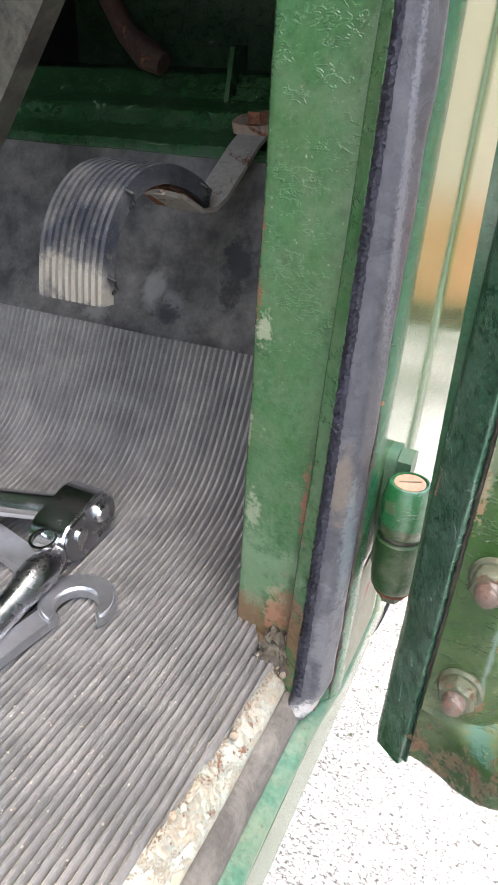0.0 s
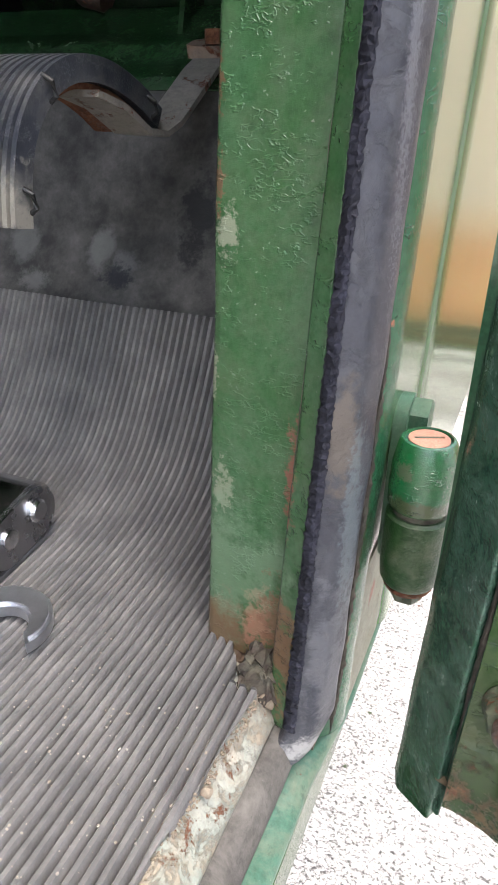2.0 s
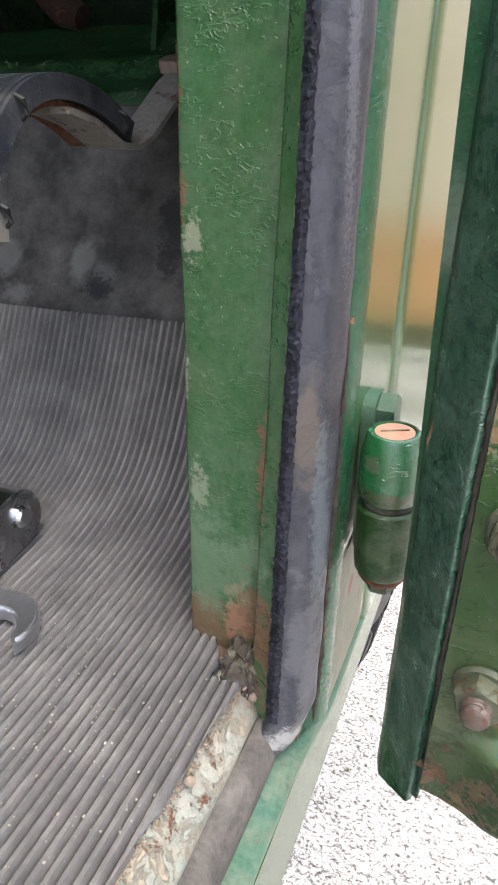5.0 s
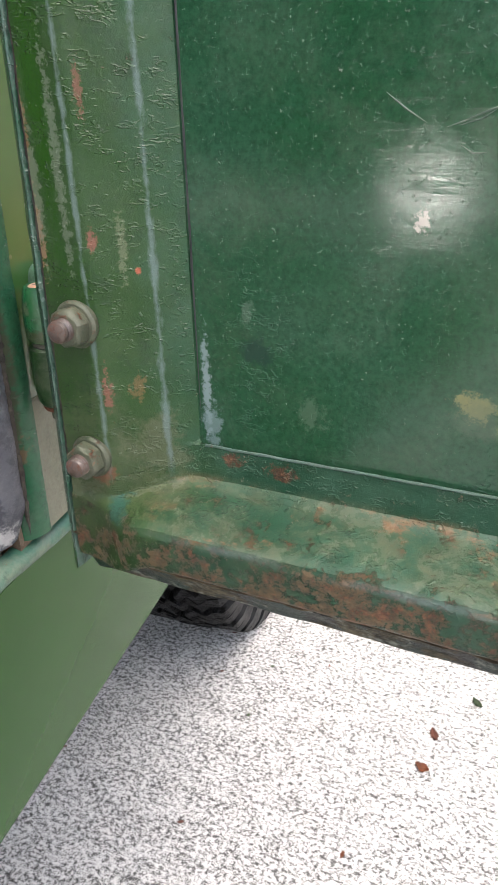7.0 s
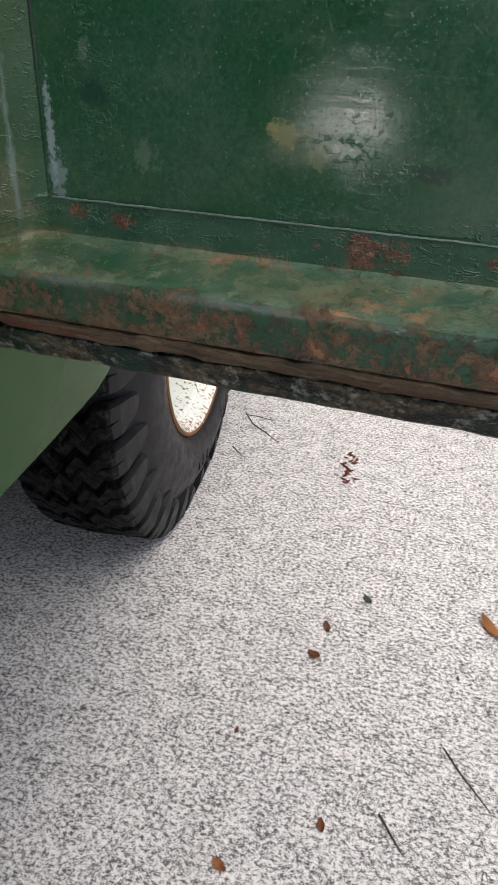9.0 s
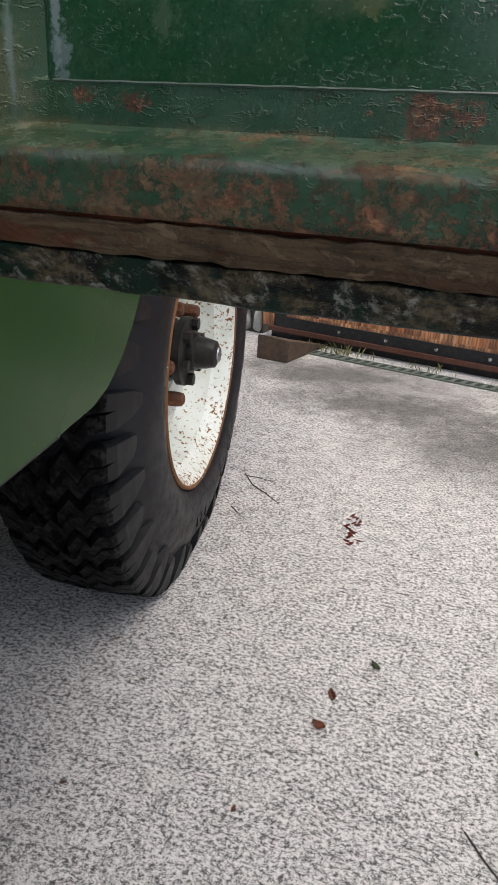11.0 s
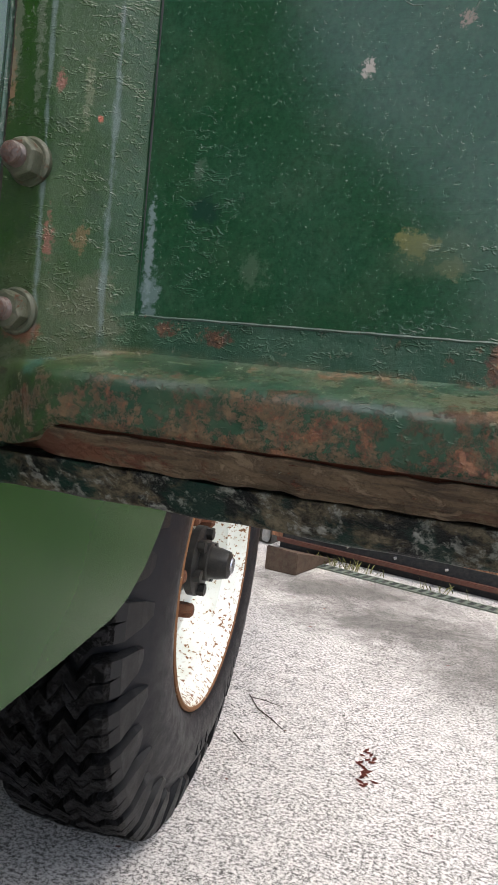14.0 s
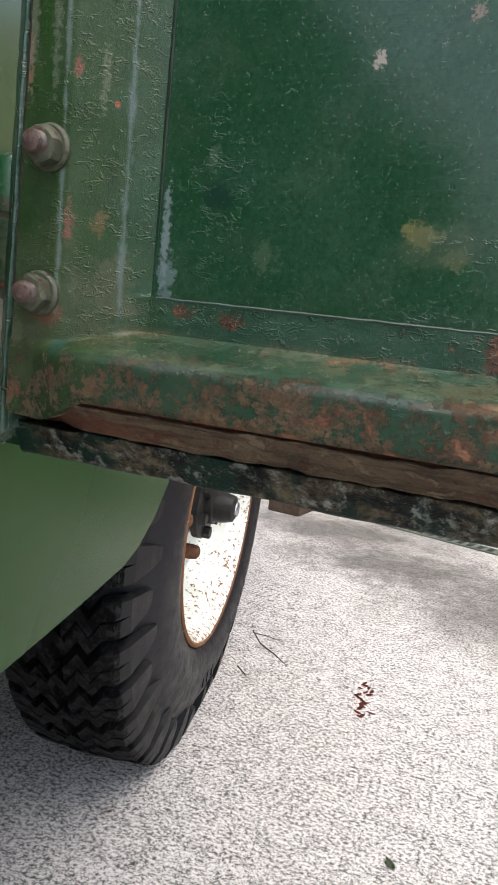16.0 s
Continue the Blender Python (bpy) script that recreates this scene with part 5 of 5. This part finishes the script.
def lug(side, a0, scoop):
    """One tread block, cut in two by a zigzag sipe, that wraps over the shoulder."""
    bm = bmesh.new()
    zig = [(-0.016, 0.000), (-0.032, 0.004), (-0.048, 0.026), (-0.062, 0.008), (-0.082, 0.034)]
    wide = 0.043
    flank = [(0.0065, 0.320, 0.008, 0.026), (0.0030, 0.348, 0.002, 0.036), (-0.004, 0.380, 0.000, 0.043), (-0.011, 0.394, 0.000, wide)]
    if scoop:
        flank[0], flank[1] = (0.0040, 0.334, 0.006, 0.022), (0.0025, 0.346, 0.002, 0.034)
    rows = [(h, r, s0, s1) for h, r, s0, s1 in flank] + [(h, 0.400 + 0.003 * min(1, -h / 0.09), q, q + wide) for h, q in zig]

    def at(h, r, q):
        ang = a0 + q / 0.375
        hh = -0.180 - h if side else h
        return bm.verts.new(AXLE @ Vector((r * math.cos(ang), r * math.sin(ang), hh)))
    for f0, f1 in ((0.0, 0.46), (0.535, 1.0)):
        cutrows = [(h, r, a + (b - a) * f0, a + (b - a) * f1) for h, r, a, b in rows]
        if f0 > 0:
            cutrows = [(h, r, a if i > 2 else rows[i][2] + (rows[i][3] - rows[i][2]) * 0.46, b) for i, (h, r, a, b) in enumerate(cutrows)]
        top = [(at(h, r, a), at(h, r, b)) for h, r, a, b in cutrows]
        low = [(at(h - 0.012, min(r - 0.010, 0.375), a - 0.0006), at(h - 0.012, min(r - 0.010, 0.375), b + 0.0006)) for h, r, a, b in cutrows]
        for i in range(len(rows) - 1):
            for face in ((top[i][0], top[i][1], top[i + 1][1], top[i + 1][0]), (top[i][0], top[i + 1][0], low[i + 1][0], low[i][0]), (top[i][1], top[i + 1][1], low[i + 1][1], low[i][1])):
                bm.faces.new(face).material_index = 1 if i < 3 else 0
        bm.faces.new((top[0][0], top[0][1], low[0][1], low[0][0])).material_index = 1
        bm.faces.new((top[-1][0], top[-1][1], low[-1][1], low[-1][0]))
    bmesh.ops.recalc_face_normals(bm, faces=bm.faces)
    return standing(bm)


LUGS = 38
for k in range(LUGS):
    a0 = 2 * math.pi * k / LUGS
    part("tread_lug", lug(0, a0, k % 2), M_TREAD, wheel).data.materials.append(M_FLANK)
    part("tread_lug", lug(1, a0 + math.pi / LUGS, k % 2), M_TREAD, wheel).data.materials.append(M_FLANK)
    bm = bmesh.new()
    bars = [(-0.064, 0.000), (-0.078, 0.020), (-0.092, 0.004), (-0.106, 0.024), (-0.118, 0.012)]
    top = [[bm.verts.new(AXLE @ Vector((r * math.cos(a0 + (s + w) / 0.375 + 0.10), r * math.sin(a0 + (s + w) / 0.375 + 0.10), h))) for r in (0.375, 0.404)] for w, line_ in ((0.0, bars), (0.017, bars[::-1])) for h, s in line_]
    bm.faces.new([t[1] for t in top])
    for t0, t1 in zip(top, top[1:] + top[:1]):
        bm.faces.new((t0[0], t1[0], t1[1], t0[1]))
    bmesh.ops.recalc_face_normals(bm, faces=bm.faces)
    part("tread_bar", standing(bm), M_TREAD, wheel)
for k, (a, wide, r) in enumerate(((258, 3.2, 0.284), (263, 3.2, 0.284), (268.5, 2.2, 0.284), (292, 2.6, 0.276), (296.5, 2.6, 0.276), (301, 2.6, 0.276), (305.5, 2.6, 0.276), (310, 2.6, 0.276), (314.5, 2.6, 0.276))):
    bm = bmesh.new()
    prism(rounded([(-r * radians(wide) / 2, -0.010), (r * radians(wide) / 2, -0.010), (r * radians(wide) / 2, 0.010), (-r * radians(wide) / 2, 0.010)], 0.002, 2),
          AXLE @ Matrix.Rotation(radians(a), 4, 'Z') @ Matrix.Translation((r, 0, 0.0125)) @ Matrix.Rotation(radians(90), 4, 'Z'), 0, 0.0022, bm=bm)
    part("sidewall_mark", bm, M_TYRE, wheel)
for k in range(5):
    a = radians(108 + 4 + 72 * k)
    at = Matrix.Translation((0, -0.006, 0.012)) @ AXLE @ Matrix.Translation((0.0825 * math.cos(a), 0.0825 * math.sin(a), -0.062))
    part("wheel_nut", lathe([(0.0, 0.0), (0.0130, 0.0), (0.0130, 0.022), (0.0115, 0.033), (0.008, 0.036), (0.0, 0.036)], at, 6), M_RUSTY, wheel)
HUB = Matrix.Translation((0, -0.006, 0.012)) @ AXLE
part("hub_flange", lathe([(0.0, -0.07), (0.053, -0.07), (0.053, -0.052), (0.049, -0.048), (0.048, -0.040), (0.058, -0.038), (0.058, -0.026), (0.050, -0.022), (0.0, -0.022)], HUB, 40), M_HUB, wheel, smooth=True)
for k in range(6):
    a = radians(15 + 60 * k)
    part("flange_bolt", prism(hexagon(0.0105), HUB @ Matrix.Translation((0.046 * math.cos(a), 0.046 * math.sin(a), -0.024)), 0, 0.012), M_HUB, wheel)
part("hub_cap", lathe([(0.0, -0.024), (0.032, -0.024), (0.031, -0.010), (0.027, -0.008), (0.026, 0.006), (0.022, 0.022), (0.014, 0.026), (0.0, 0.027)], HUB, 32), M_HUB, wheel, "black domed hub cap", True)
part("worn_tip", lathe([(0.0, 0.0268), (0.0135, 0.0262), (0.012, 0.0285), (0.0, 0.0292)], HUB, 24), M_DULL, wheel, smooth=True)

# ---- ribbed mat on the floor ----
MAT_PATH = [(-0.40, 0.6765), (-0.2, 0.6765), (0.0, 0.6765), (0.06, 0.6765), (0.10, 0.6765), (0.13, 0.6766), (0.16, 0.6768), (0.18, 0.6772), (0.20, 0.678), (0.235, 0.682), (0.262, 0.694), (0.281, 0.717), (0.297, 0.745)]
path = smooth_arc(MAT_PATH, 5)
path = [Vector((p.x, p.y)) for p in path]
PITCH = 0.0032


def mat_sheet():
    """Ribbed sheet with an obliquely cut side and a tongue round the pillar foot."""
    bm = bmesh.new()
    count = int(0.42 / PITCH)
    cross = []
    for k in range(count):
        x0 = -0.0140 - (count - k) * PITCH
        for f, h in ((0.02, -0.0024), (0.20, -0.0024), (0.29, -0.0002), (0.40, 0.00045), (0.76, 0.00045), (0.92, -0.0004)):
            cross.append((x0 + f * PITCH, h))
    rows = []
    for i, p in enumerate(path):
        way = (path[min(i + 1, len(path) - 1)] - path[max(i - 1, 0)]).normalized()
        row = []
        for x, h in cross:
            y, z = p.x - way.y * h, p.y + way.x * h
            lo, hi = -0.9, 1.0
            if x > -0.072:
                lo = 0.190 - (-0.0143 - x) / 0.072
            if x > -0.0368:
                hi = 0.207 - 0.010 * max(0.0, x + 0.030) / 0.006 if x < -0.0228 else 0.1895
            if y < lo:
                y = min(lo, hi - 0.0005) + 0.0009 * noise.noise((x * 260, 0, 0))
            if y > hi:
                y, z = hi + 0.0008 * noise.noise((x * 400, 3, 0)), min(z, 0.6785 + h)
            z += 0.0007 * noise.noise((x * 18, y * 18, 0))
            row.append(bm.verts.new((x, y, z)))
        rows.append(row)
    for a, c in zip(rows, rows[1:]):
        for i in range(len(cross) - 1):
            bm.faces.new((a[i], a[i + 1], c[i + 1], c[i]))
    bmesh.ops.remove_doubles(bm, verts=bm.verts, dist=4e-6)
    rim = [e for e in bm.edges if e.is_boundary]
    down = bmesh.ops.extrude_edge_only(bm, edges=rim)["geom"]
    for v in down:
        if isinstance(v, bmesh.types.BMVert):
            v.co.z -= 0.0022
    bmesh.ops.recalc_face_normals(bm, faces=bm.faces)
    return bm


path = [Vector((p.x, p.y)) for p in smooth_arc(MAT_PATH, 8)]
tagged(part("floor_mat", mat_sheet(), M_MAT, None, "", True), "dusty grey ribbed rubber mat lying on the cab floor", "mat")

# ---- tools on the mat ----
HEAD = ALONG_X   # (y, z) outlines swept along x
stad = [(0.2175 + 0.0105 * math.cos(radians(a)), 0.6935 + 0.0105 * math.sin(radians(a))) for a in range(-80, 101, 15)]
stad += [(0.2020 + 0.0100 * math.cos(radians(a)), 0.6905 + 0.0100 * math.sin(radians(a))) for a in range(100, 281, 15)]
ratchet = part("ratchet", eased(prism(stad, HEAD, -0.1270, -0.1090), 0.0010), M_CHROME, None, "", True)
tagged(ratchet, "chrome flex-head ratchet handle lying on the ribbed mat", "tool")
part("side_plate", prism([(0.2098 + (y - 0.2098) * 0.93, 0.692 + (z - 0.692) * 0.93) for y, z in stad], HEAD, -0.1088, -0.1080), M_DULL, ratchet)
part("axle_pin", lathe([(0.0, 0.0), (0.0042, 0.0), (0.0042, 0.0014), (0.0032, 0.0024), (0.0, 0.0026)], pose(-0.1080, 0.2165, 0.6955, 0, 90, 0), 24), M_CHROME, ratchet, smooth=True)
part("lock_stud", lathe([(0.0, 0.0), (0.0034, 0.0), (0.0034, 0.001), (0.0, 0.0022)], pose(-0.1080, 0.2030, 0.6920, 0, 90, 0), 20), M_CHROME, ratchet, smooth=True)
part("ratchet_handle", tube([(-0.122, 0.2105, 0.6955), (-0.135, 0.2075, 0.6950), (-0.150, 0.204, 0.6945), (-0.30, 0.168, 0.689)], [0.0072, 0.0065, 0.0062, 0.0062], 20), M_CHROME, ratchet, smooth=True)
bar = part("breaker_bar", tube([(-0.1110, 0.1905, 0.690), (-0.1095, 0.1850, 0.6905), (-0.1090, 0.1790, 0.6905), (-0.1085, 0.1725, 0.690), (-0.1080, 0.1640, 0.6885), (-0.1060, 0.1200, 0.6850), (-0.1040, 0.05, 0.6845)], [0.0045, 0.0060, 0.0074, 0.0070, 0.0058, 0.0056, 0.0056], 20), M_DULL, None, "", True)
tagged(bar, "dark steel handle lying beside the ratchet on the mat", "tool")
part("collar", lathe([(0.0046, -0.001), (0.0058, -0.001), (0.0058, 0.001), (0.0046, 0.001)], pose(-0.1165, 0.1905, 0.6955, 10, 0, 0), 24, closed=True), M_CHROME, bar, smooth=True)

ring = [(0.0148 * math.cos(radians(a)), 0.0148 * math.sin(radians(a))) for a in range(48, 314, 8)]
shape = ring + [(0.0120, -0.0085)] + [(0.0030 + 0.0082 * math.cos(radians(a)), 0.0082 * math.sin(radians(a))) for a in range(300, 59, -12)] + [(0.0120, 0.0085)]
spanner = tagged(part("spanner", eased(prism(shape, pose(-0.0920, 0.1790, 0.6790, 0, 0, -58), 0, 0.0058), 0.0011), M_SPANNER, None, "", True), "open-ended steel spanner lying on the ribbed mat", "tool")
part("shaft", prism(rounded([(-0.0042, 0.010), (0.0042, 0.010), (0.0038, 0.14), (-0.0038, 0.14)], 0.001), pose(-0.0960, 0.1800, 0.6792, 0, 0, 172), 0, 0.0042), M_SPANNER, spanner)
tagged(part("flat_spanner", prism(rounded([(-0.006, 0.0), (0.006, 0.0), (0.0055, 0.14), (-0.0055, 0.14)], 0.002), pose(-0.119, 0.1875, 0.6790, 0, 0, 76), 0, 0.005), M_SPANNER, None), "flat steel spanner shaft lying under the ratchet", "tool")

# ---- gate, wall and drain ----
GATE = Matrix.Translation((0, 2.58, 0)) @ Matrix(((0.9507, 0.3101, 0, 0), (-0.3101, 0.9507, 0, 0), (0, 0, 1, 0), (0, 0, 0, 1)))   # (s, n, z)
gate = tagged(new("gate"), "wooden driveway gate with warm boards in a black metal frame", "gate")
part("bottom_angle", block(-0.235, 3.2, 0.0, 0.012, 0.050, 0.092, GATE), M_IRON, gate, "black bolted bottom angle")
part("bottom_bar", block(-0.255, 3.2, -0.012, 0.020, 0.032, 0.0495, GATE), M_REDIRON, gate, "rusty red bottom bar")
# black strip added for the dark gap between gate and ground
part("under_bar", block(-0.255, 3.2, 0.022, 0.05, -0.0, 0.031, GATE), M_IRON, gate)
part("trim_strip", block(-0.165, 3.2, 0.004, 0.018, 0.0925, 0.104, GATE), M_TIMBER, gate)
part("side_angle", block(-0.235, -0.185, 0.0, 0.012, 0.0925, 1.5, GATE), M_IRON, gate)
part("side_post", block(-0.285, -0.2355, -0.006, 0.03, 0.050, 1.5, GATE), M_TIMBER, gate, "reddish wooden side post")
part("side_trim", block(-0.1845, -0.166, 0.004, 0.018, 0.0925, 1.5, GATE), M_TIMBER, gate)
for k in range(4):
    part("gate_bolt", lathe([(0.0, 0.0), (0.008, 0.0), (0.007, 0.003), (0.0, 0.005)], GATE @ pose(0.045 + 0.19 * k - 0.19 * (k > 9), 0.0, 0.071, 90), 12), M_CHROME, gate, smooth=True)
for k in range(1, 12):
    part("gate_bolt", lathe([(0.0, 0.0), (0.008, 0.0), (0.007, 0.003), (0.0, 0.005)], GATE @ pose(0.045 + 0.19 * (3 + k), 0.0, 0.071, 90), 12), M_CHROME, gate, smooth=True)
for z in (0.13, 0.28, 0.5):
    part("gate_bolt", lathe([(0.0, 0.0), (0.008, 0.0), (0.007, 0.003), (0.0, 0.005)], GATE @ pose(-0.21, 0.0, z, 90), 12), M_CHROME, gate, smooth=True)
WIDE = 0.058
for k in range(58):
    s = -0.1655 + k * WIDE
    out = rounded([(s + 0.0012, 0.008 + random.uniform(0, 0.001)), (s + WIDE - 0.0012, 0.008), (s + WIDE - 0.0012, 0.024), (s + 0.0012, 0.024)], [0.0055, 0.0055, 0, 0], 2)
    part("board", prism(out, GATE, 0.1042, 1.5), M_TIMBER, gate)

bm = bmesh.new()
vs = [bm.verts.new(p) for p in ((-0.232, 2.334, 0), (-0.115, 2.311, 0), (0.002, 2.60, 0), (-0.115, 2.623, 0), (-0.232, 2.334, 0.090), (-0.115, 2.311, 0.080), (0.002, 2.60, 0.006), (-0.115, 2.623, 0.006))]
for q in ((0, 1, 2, 3), (4, 5, 6, 7), (0, 1, 5, 4), (1, 2, 6, 5), (2, 3, 7, 6), (3, 0, 4, 7)):
    bm.faces.new([vs[i] for i in q])
bmesh.ops.recalc_face_normals(bm, faces=bm.faces)
bmesh.ops.bevel(bm, geom=bm.edges[:], offset=0.003, segments=2, affect='EDGES')
tagged(part("wedge", bm, M_WEDGE, None), "dark brown wooden wedge on the concrete by the gate", "wedge")

# drain channel in front of the gate
drain = tagged(part("drain", block(-0.20, 3.2, -0.135, -0.128, 0.0005, 0.006, GATE), M_DRAIN, None), "narrow grey-green slotted drain channel along the gate", "drain", kind="structure")
part("drain_edge", block(-0.20, 3.2, -0.088, -0.081, 0.0005, 0.006, GATE), M_DRAIN, drain)
part("drain_bed", block(-0.20, 3.2, -0.1278, -0.0882, 0.0005, 0.0012, GATE), M_BLACK, drain)
for k in range(95):
    s = -0.20 + k * 0.034
    part("drain_slat", prism([(s, -0.1279), (s + 0.014, -0.1279), (s + 0.024, -0.0881), (s + 0.010, -0.0881)], GATE, 0.0014, 0.0055), M_DRAIN, drain)

# stone wall beside the gate
wall = tagged(part("wall_stone", block(-1.6, -0.30, 0.03, 0.35, 0.0, 1.5, GATE), M_DARKSTONE, None), "rough pale stone wall beside the gate post", "wall", kind="structure")
for row in range(14):
    s = -1.55 + random.uniform(0, 0.05)
    while s < -0.335:
        w, h = random.uniform(0.06, 0.13), random.uniform(0.07, 0.10)
        w = min(w, -0.305 - s)
        bm = bmesh.new()
        bmesh.ops.create_icosphere(bm, subdivisions=2, radius=0.5)
        for v in bm.verts:
            q = v.co.copy()
            q = Vector([math.copysign(abs(c * 2) ** 0.55 / 2, c) for c in q])
            q += noise.noise_vector(q * 2.2 + Vector((s * 9, row * 3.1, 0))) * 0.10
            v.co = GATE @ Vector((s + w / 2 + q.x * w * 0.95, 0.03 + q.y * 0.06, 0.05 + row * 0.1 + q.z * h))
        part("stone", bm, M_STONE, wall, smooth=True)
        s += w + 0.012

# unseen dark wall added behind the view to darken the door panel's reflections
back = tagged(part("wall_back", block(-12.0, 12.0, -7.2, -7.0, 0.0, 1.3), M_DARKSTONE, None), "plain dark wall added out of view behind the yard", "wall", kind="structure")

# leaves, twigs and grass on the concrete
LEAF_TONES = {"rust": (0.22, 0.07, 0.03), "orange": (0.42, 0.17, 0.06), "green": (0.07, 0.095, 0.045), "red": (0.16, 0.036, 0.024), "brown": (0.16, 0.06, 0.04)}
LEAF_MATS = {k: paint("leaf_" + k, c, tuple(x * 0.6 for x in c), rust=0.0, dust=0.1, rough=0.6, flake=0.2) for k, c in LEAF_TONES.items()}


def leaf(x, y, long, wide, turn, tone, curl=0.5):
    long, wide = long * 0.8, wide * 0.75
    bm = bmesh.new()
    n = 7
    rows = []
    for i in range(n + 1):
        t = i / n
        w = wide * math.sin(math.pi * min(0.98, 0.06 + t * 0.92)) ** 0.8 / 2 * random.uniform(0.72, 1.12)
        rise = curl * long * (t - 0.4) ** 2 + 0.0015
        rows.append([bm.verts.new((w * k, (t - 0.5) * long, rise + abs(k) * curl * wide * 0.35 + random.uniform(0, 0.0008))) for k in (-1, -0.5, 0, 0.5, 1)])
    for a, c in zip(rows, rows[1:]):
        for i in range(4):
            bm.faces.new((a[i], a[i + 1], c[i + 1], c[i]))
    bmesh.ops.solidify(bm, geom=bm.faces[:], thickness=0.0004)
    low = min(v.co.z for v in bm.verts)
    m = pose(x, y, 0.0004 - low, 0, 0, turn)
    for v in bm.verts:
        v.co = m @ v.co
    names = {"rust": "curled rust-brown dead leaf on the concrete", "orange": "dry orange leaf lying on the concrete", "green": "small dull green leaf on the concrete", "red": "tiny dark red dry leaflet on the concrete", "brown": "crumpled brown leaf scrap on the concrete"}
    tagged(part("leaf", bm, LEAF_MATS[tone], None, "", True), names[tone], "leaf", "fallen leaves")


leaf(0.186, 0.733, 0.026, 0.016, 20, "brown")
leaf(0.173, 0.674, 0.024, 0.020, 70, "rust")
leaf(0.244, 0.808, 0.024, 0.013, 40, "green")
leaf(0.431, 0.789, 0.062, 0.026, 30, "orange")
leaf(0.210, 0.429, 0.020, 0.014, 10, "rust")
leaf(0.108, 0.362, 0.022, 0.016, 60, "orange")
leaf(0.376, 0.678, 0.010, 0.007, 10, "green")
for i in range(20):
    leaf(0.186 + random.uniform(-0.016, 0.016), 1.14 + i * 0.0062, random.uniform(0.014, 0.028), 0.010, random.uniform(-90, 90), "red", 0.2)
for i in range(46):
    x, y = random.uniform(-0.4, 1.2), random.uniform(0.5, 2.4)
    leaf(x, y, random.uniform(0.006, 0.014), random.uniform(0.004, 0.008), random.uniform(0, 180), random.choice(("brown", "green", "rust", "brown")), 0.15)


def twig(points, r=0.0012):
    tagged(part("twig", tube([(x, y, r + 0.0004) for x, y in points], [r] * (len(points) - 1) + [r * 0.5], 6), M_TWIG, None, "", True), "thin dark twig lying on the concrete", "twig", "twigs")


twig([(-0.075, 1.385), (-0.045, 1.33), (-0.01, 1.30), (0.023, 1.263)])
twig([(-0.072, 1.375), (-0.04, 1.372), (0.0, 1.36)], 0.0009)
twig([(0.351, 0.562), (0.37, 0.53), (0.401, 0.487)], 0.0011)
twig([(0.274, 0.457), (0.285, 0.44), (0.301, 0.416)], 0.0013)
twig([(-0.07, 1.22), (-0.045, 1.19)], 0.0016)

# grass tufts at the gate
bm = bmesh.new()
for i in range(150):
    s, n = random.choice((0.02, 0.06, 0.10, 0.42, 0.78, 1.2, 1.7)) + random.gauss(0, 0.05), random.uniform(-0.085, -0.03)
    p = GATE @ Vector((s, n, 0))
    h, a = random.uniform(0.012, 0.045), random.uniform(0, 6.28)
    w, tip = 0.0016, Vector((math.cos(a), math.sin(a), 0)) * h * 0.7
    side = Vector((-math.sin(a), math.cos(a), 0)) * w
    v1, v2, v3, v4 = bm.verts.new(p - side), bm.verts.new(p + side), bm.verts.new(p + side * 0.7 + tip * 0.5 + Vector((0, 0, h * 0.7))), bm.verts.new(p + tip + Vector((0, 0, h)))
    bm.faces.new((v1, v2, v3))
    bm.faces.new((v1, v3, v4))
tagged(part("grass", bm, M_GRASS, None), "thin yellow-green grass sprouting along the drain", "grass", kind="stuff")

# grit on the mat and crumbs along its cut side
def crumbs(places):
    bm = bmesh.new()
    for x, y, z, r in places:
        bmesh.ops.create_icosphere(bm, subdivisions=1, radius=r, matrix=pose(x, y, z + r * 0.5) @ Matrix.Diagonal((1, random.uniform(0.6, 1.4), random.uniform(0.5, 1), 1)))
    return bm


spots = []
for i in range(1200):
    y = random.uniform(0.02, 0.235)
    x = -0.0165 - (0.19 - min(y, 0.19)) * 0.08 - abs(random.gauss(0, 0.06))
    spots.append((x, y, 0.6770, random.choice((0.00011, 0.00014, 0.00018, 0.00022, 0.00028, 0.00042))))
tagged(part("grit", crumbs(spots), M_GRIT, None), "pale grit specks scattered over the mat", "grit", kind="stuff")
spots = []
for i in range(520):
    y = random.uniform(0.05, 0.196)
    spots.append((-0.0145 - (0.19 - y) * 0.075 + random.gauss(0.0005, 0.0008), y, 0.6742, random.uniform(0.00015, 0.00055)))
tagged(part("crumbs", crumbs(spots), M_CRUMB, None), "brown dirt crumbs along the edge of the mat", "dirt", kind="stuff")


def pebble(x, y, z, r, label):
    bm = bmesh.new()
    bmesh.ops.create_icosphere(bm, subdivisions=2, radius=r)
    for v in bm.verts:
        v.co += noise.noise_vector(v.co / r * 1.3) * r * 0.3
        v.co = Vector((x, y, z + r * 0.7)) + v.co
    tagged(part("pebble", bm, M_CRUMB, None, "", True), label, "pebble", "pebbles")


pebble(-0.0145, 0.159, 0.6738, 0.0015, "small pale pebble lying on the sill ledge")
pebble(-0.0185, 0.127, 0.6738, 0.0016, "small grey pebble lying on the sill ledge")
pebble(-0.0120, 0.1935, 0.6690, 0.0018, "tiny pale stone wedged at the pillar foot")
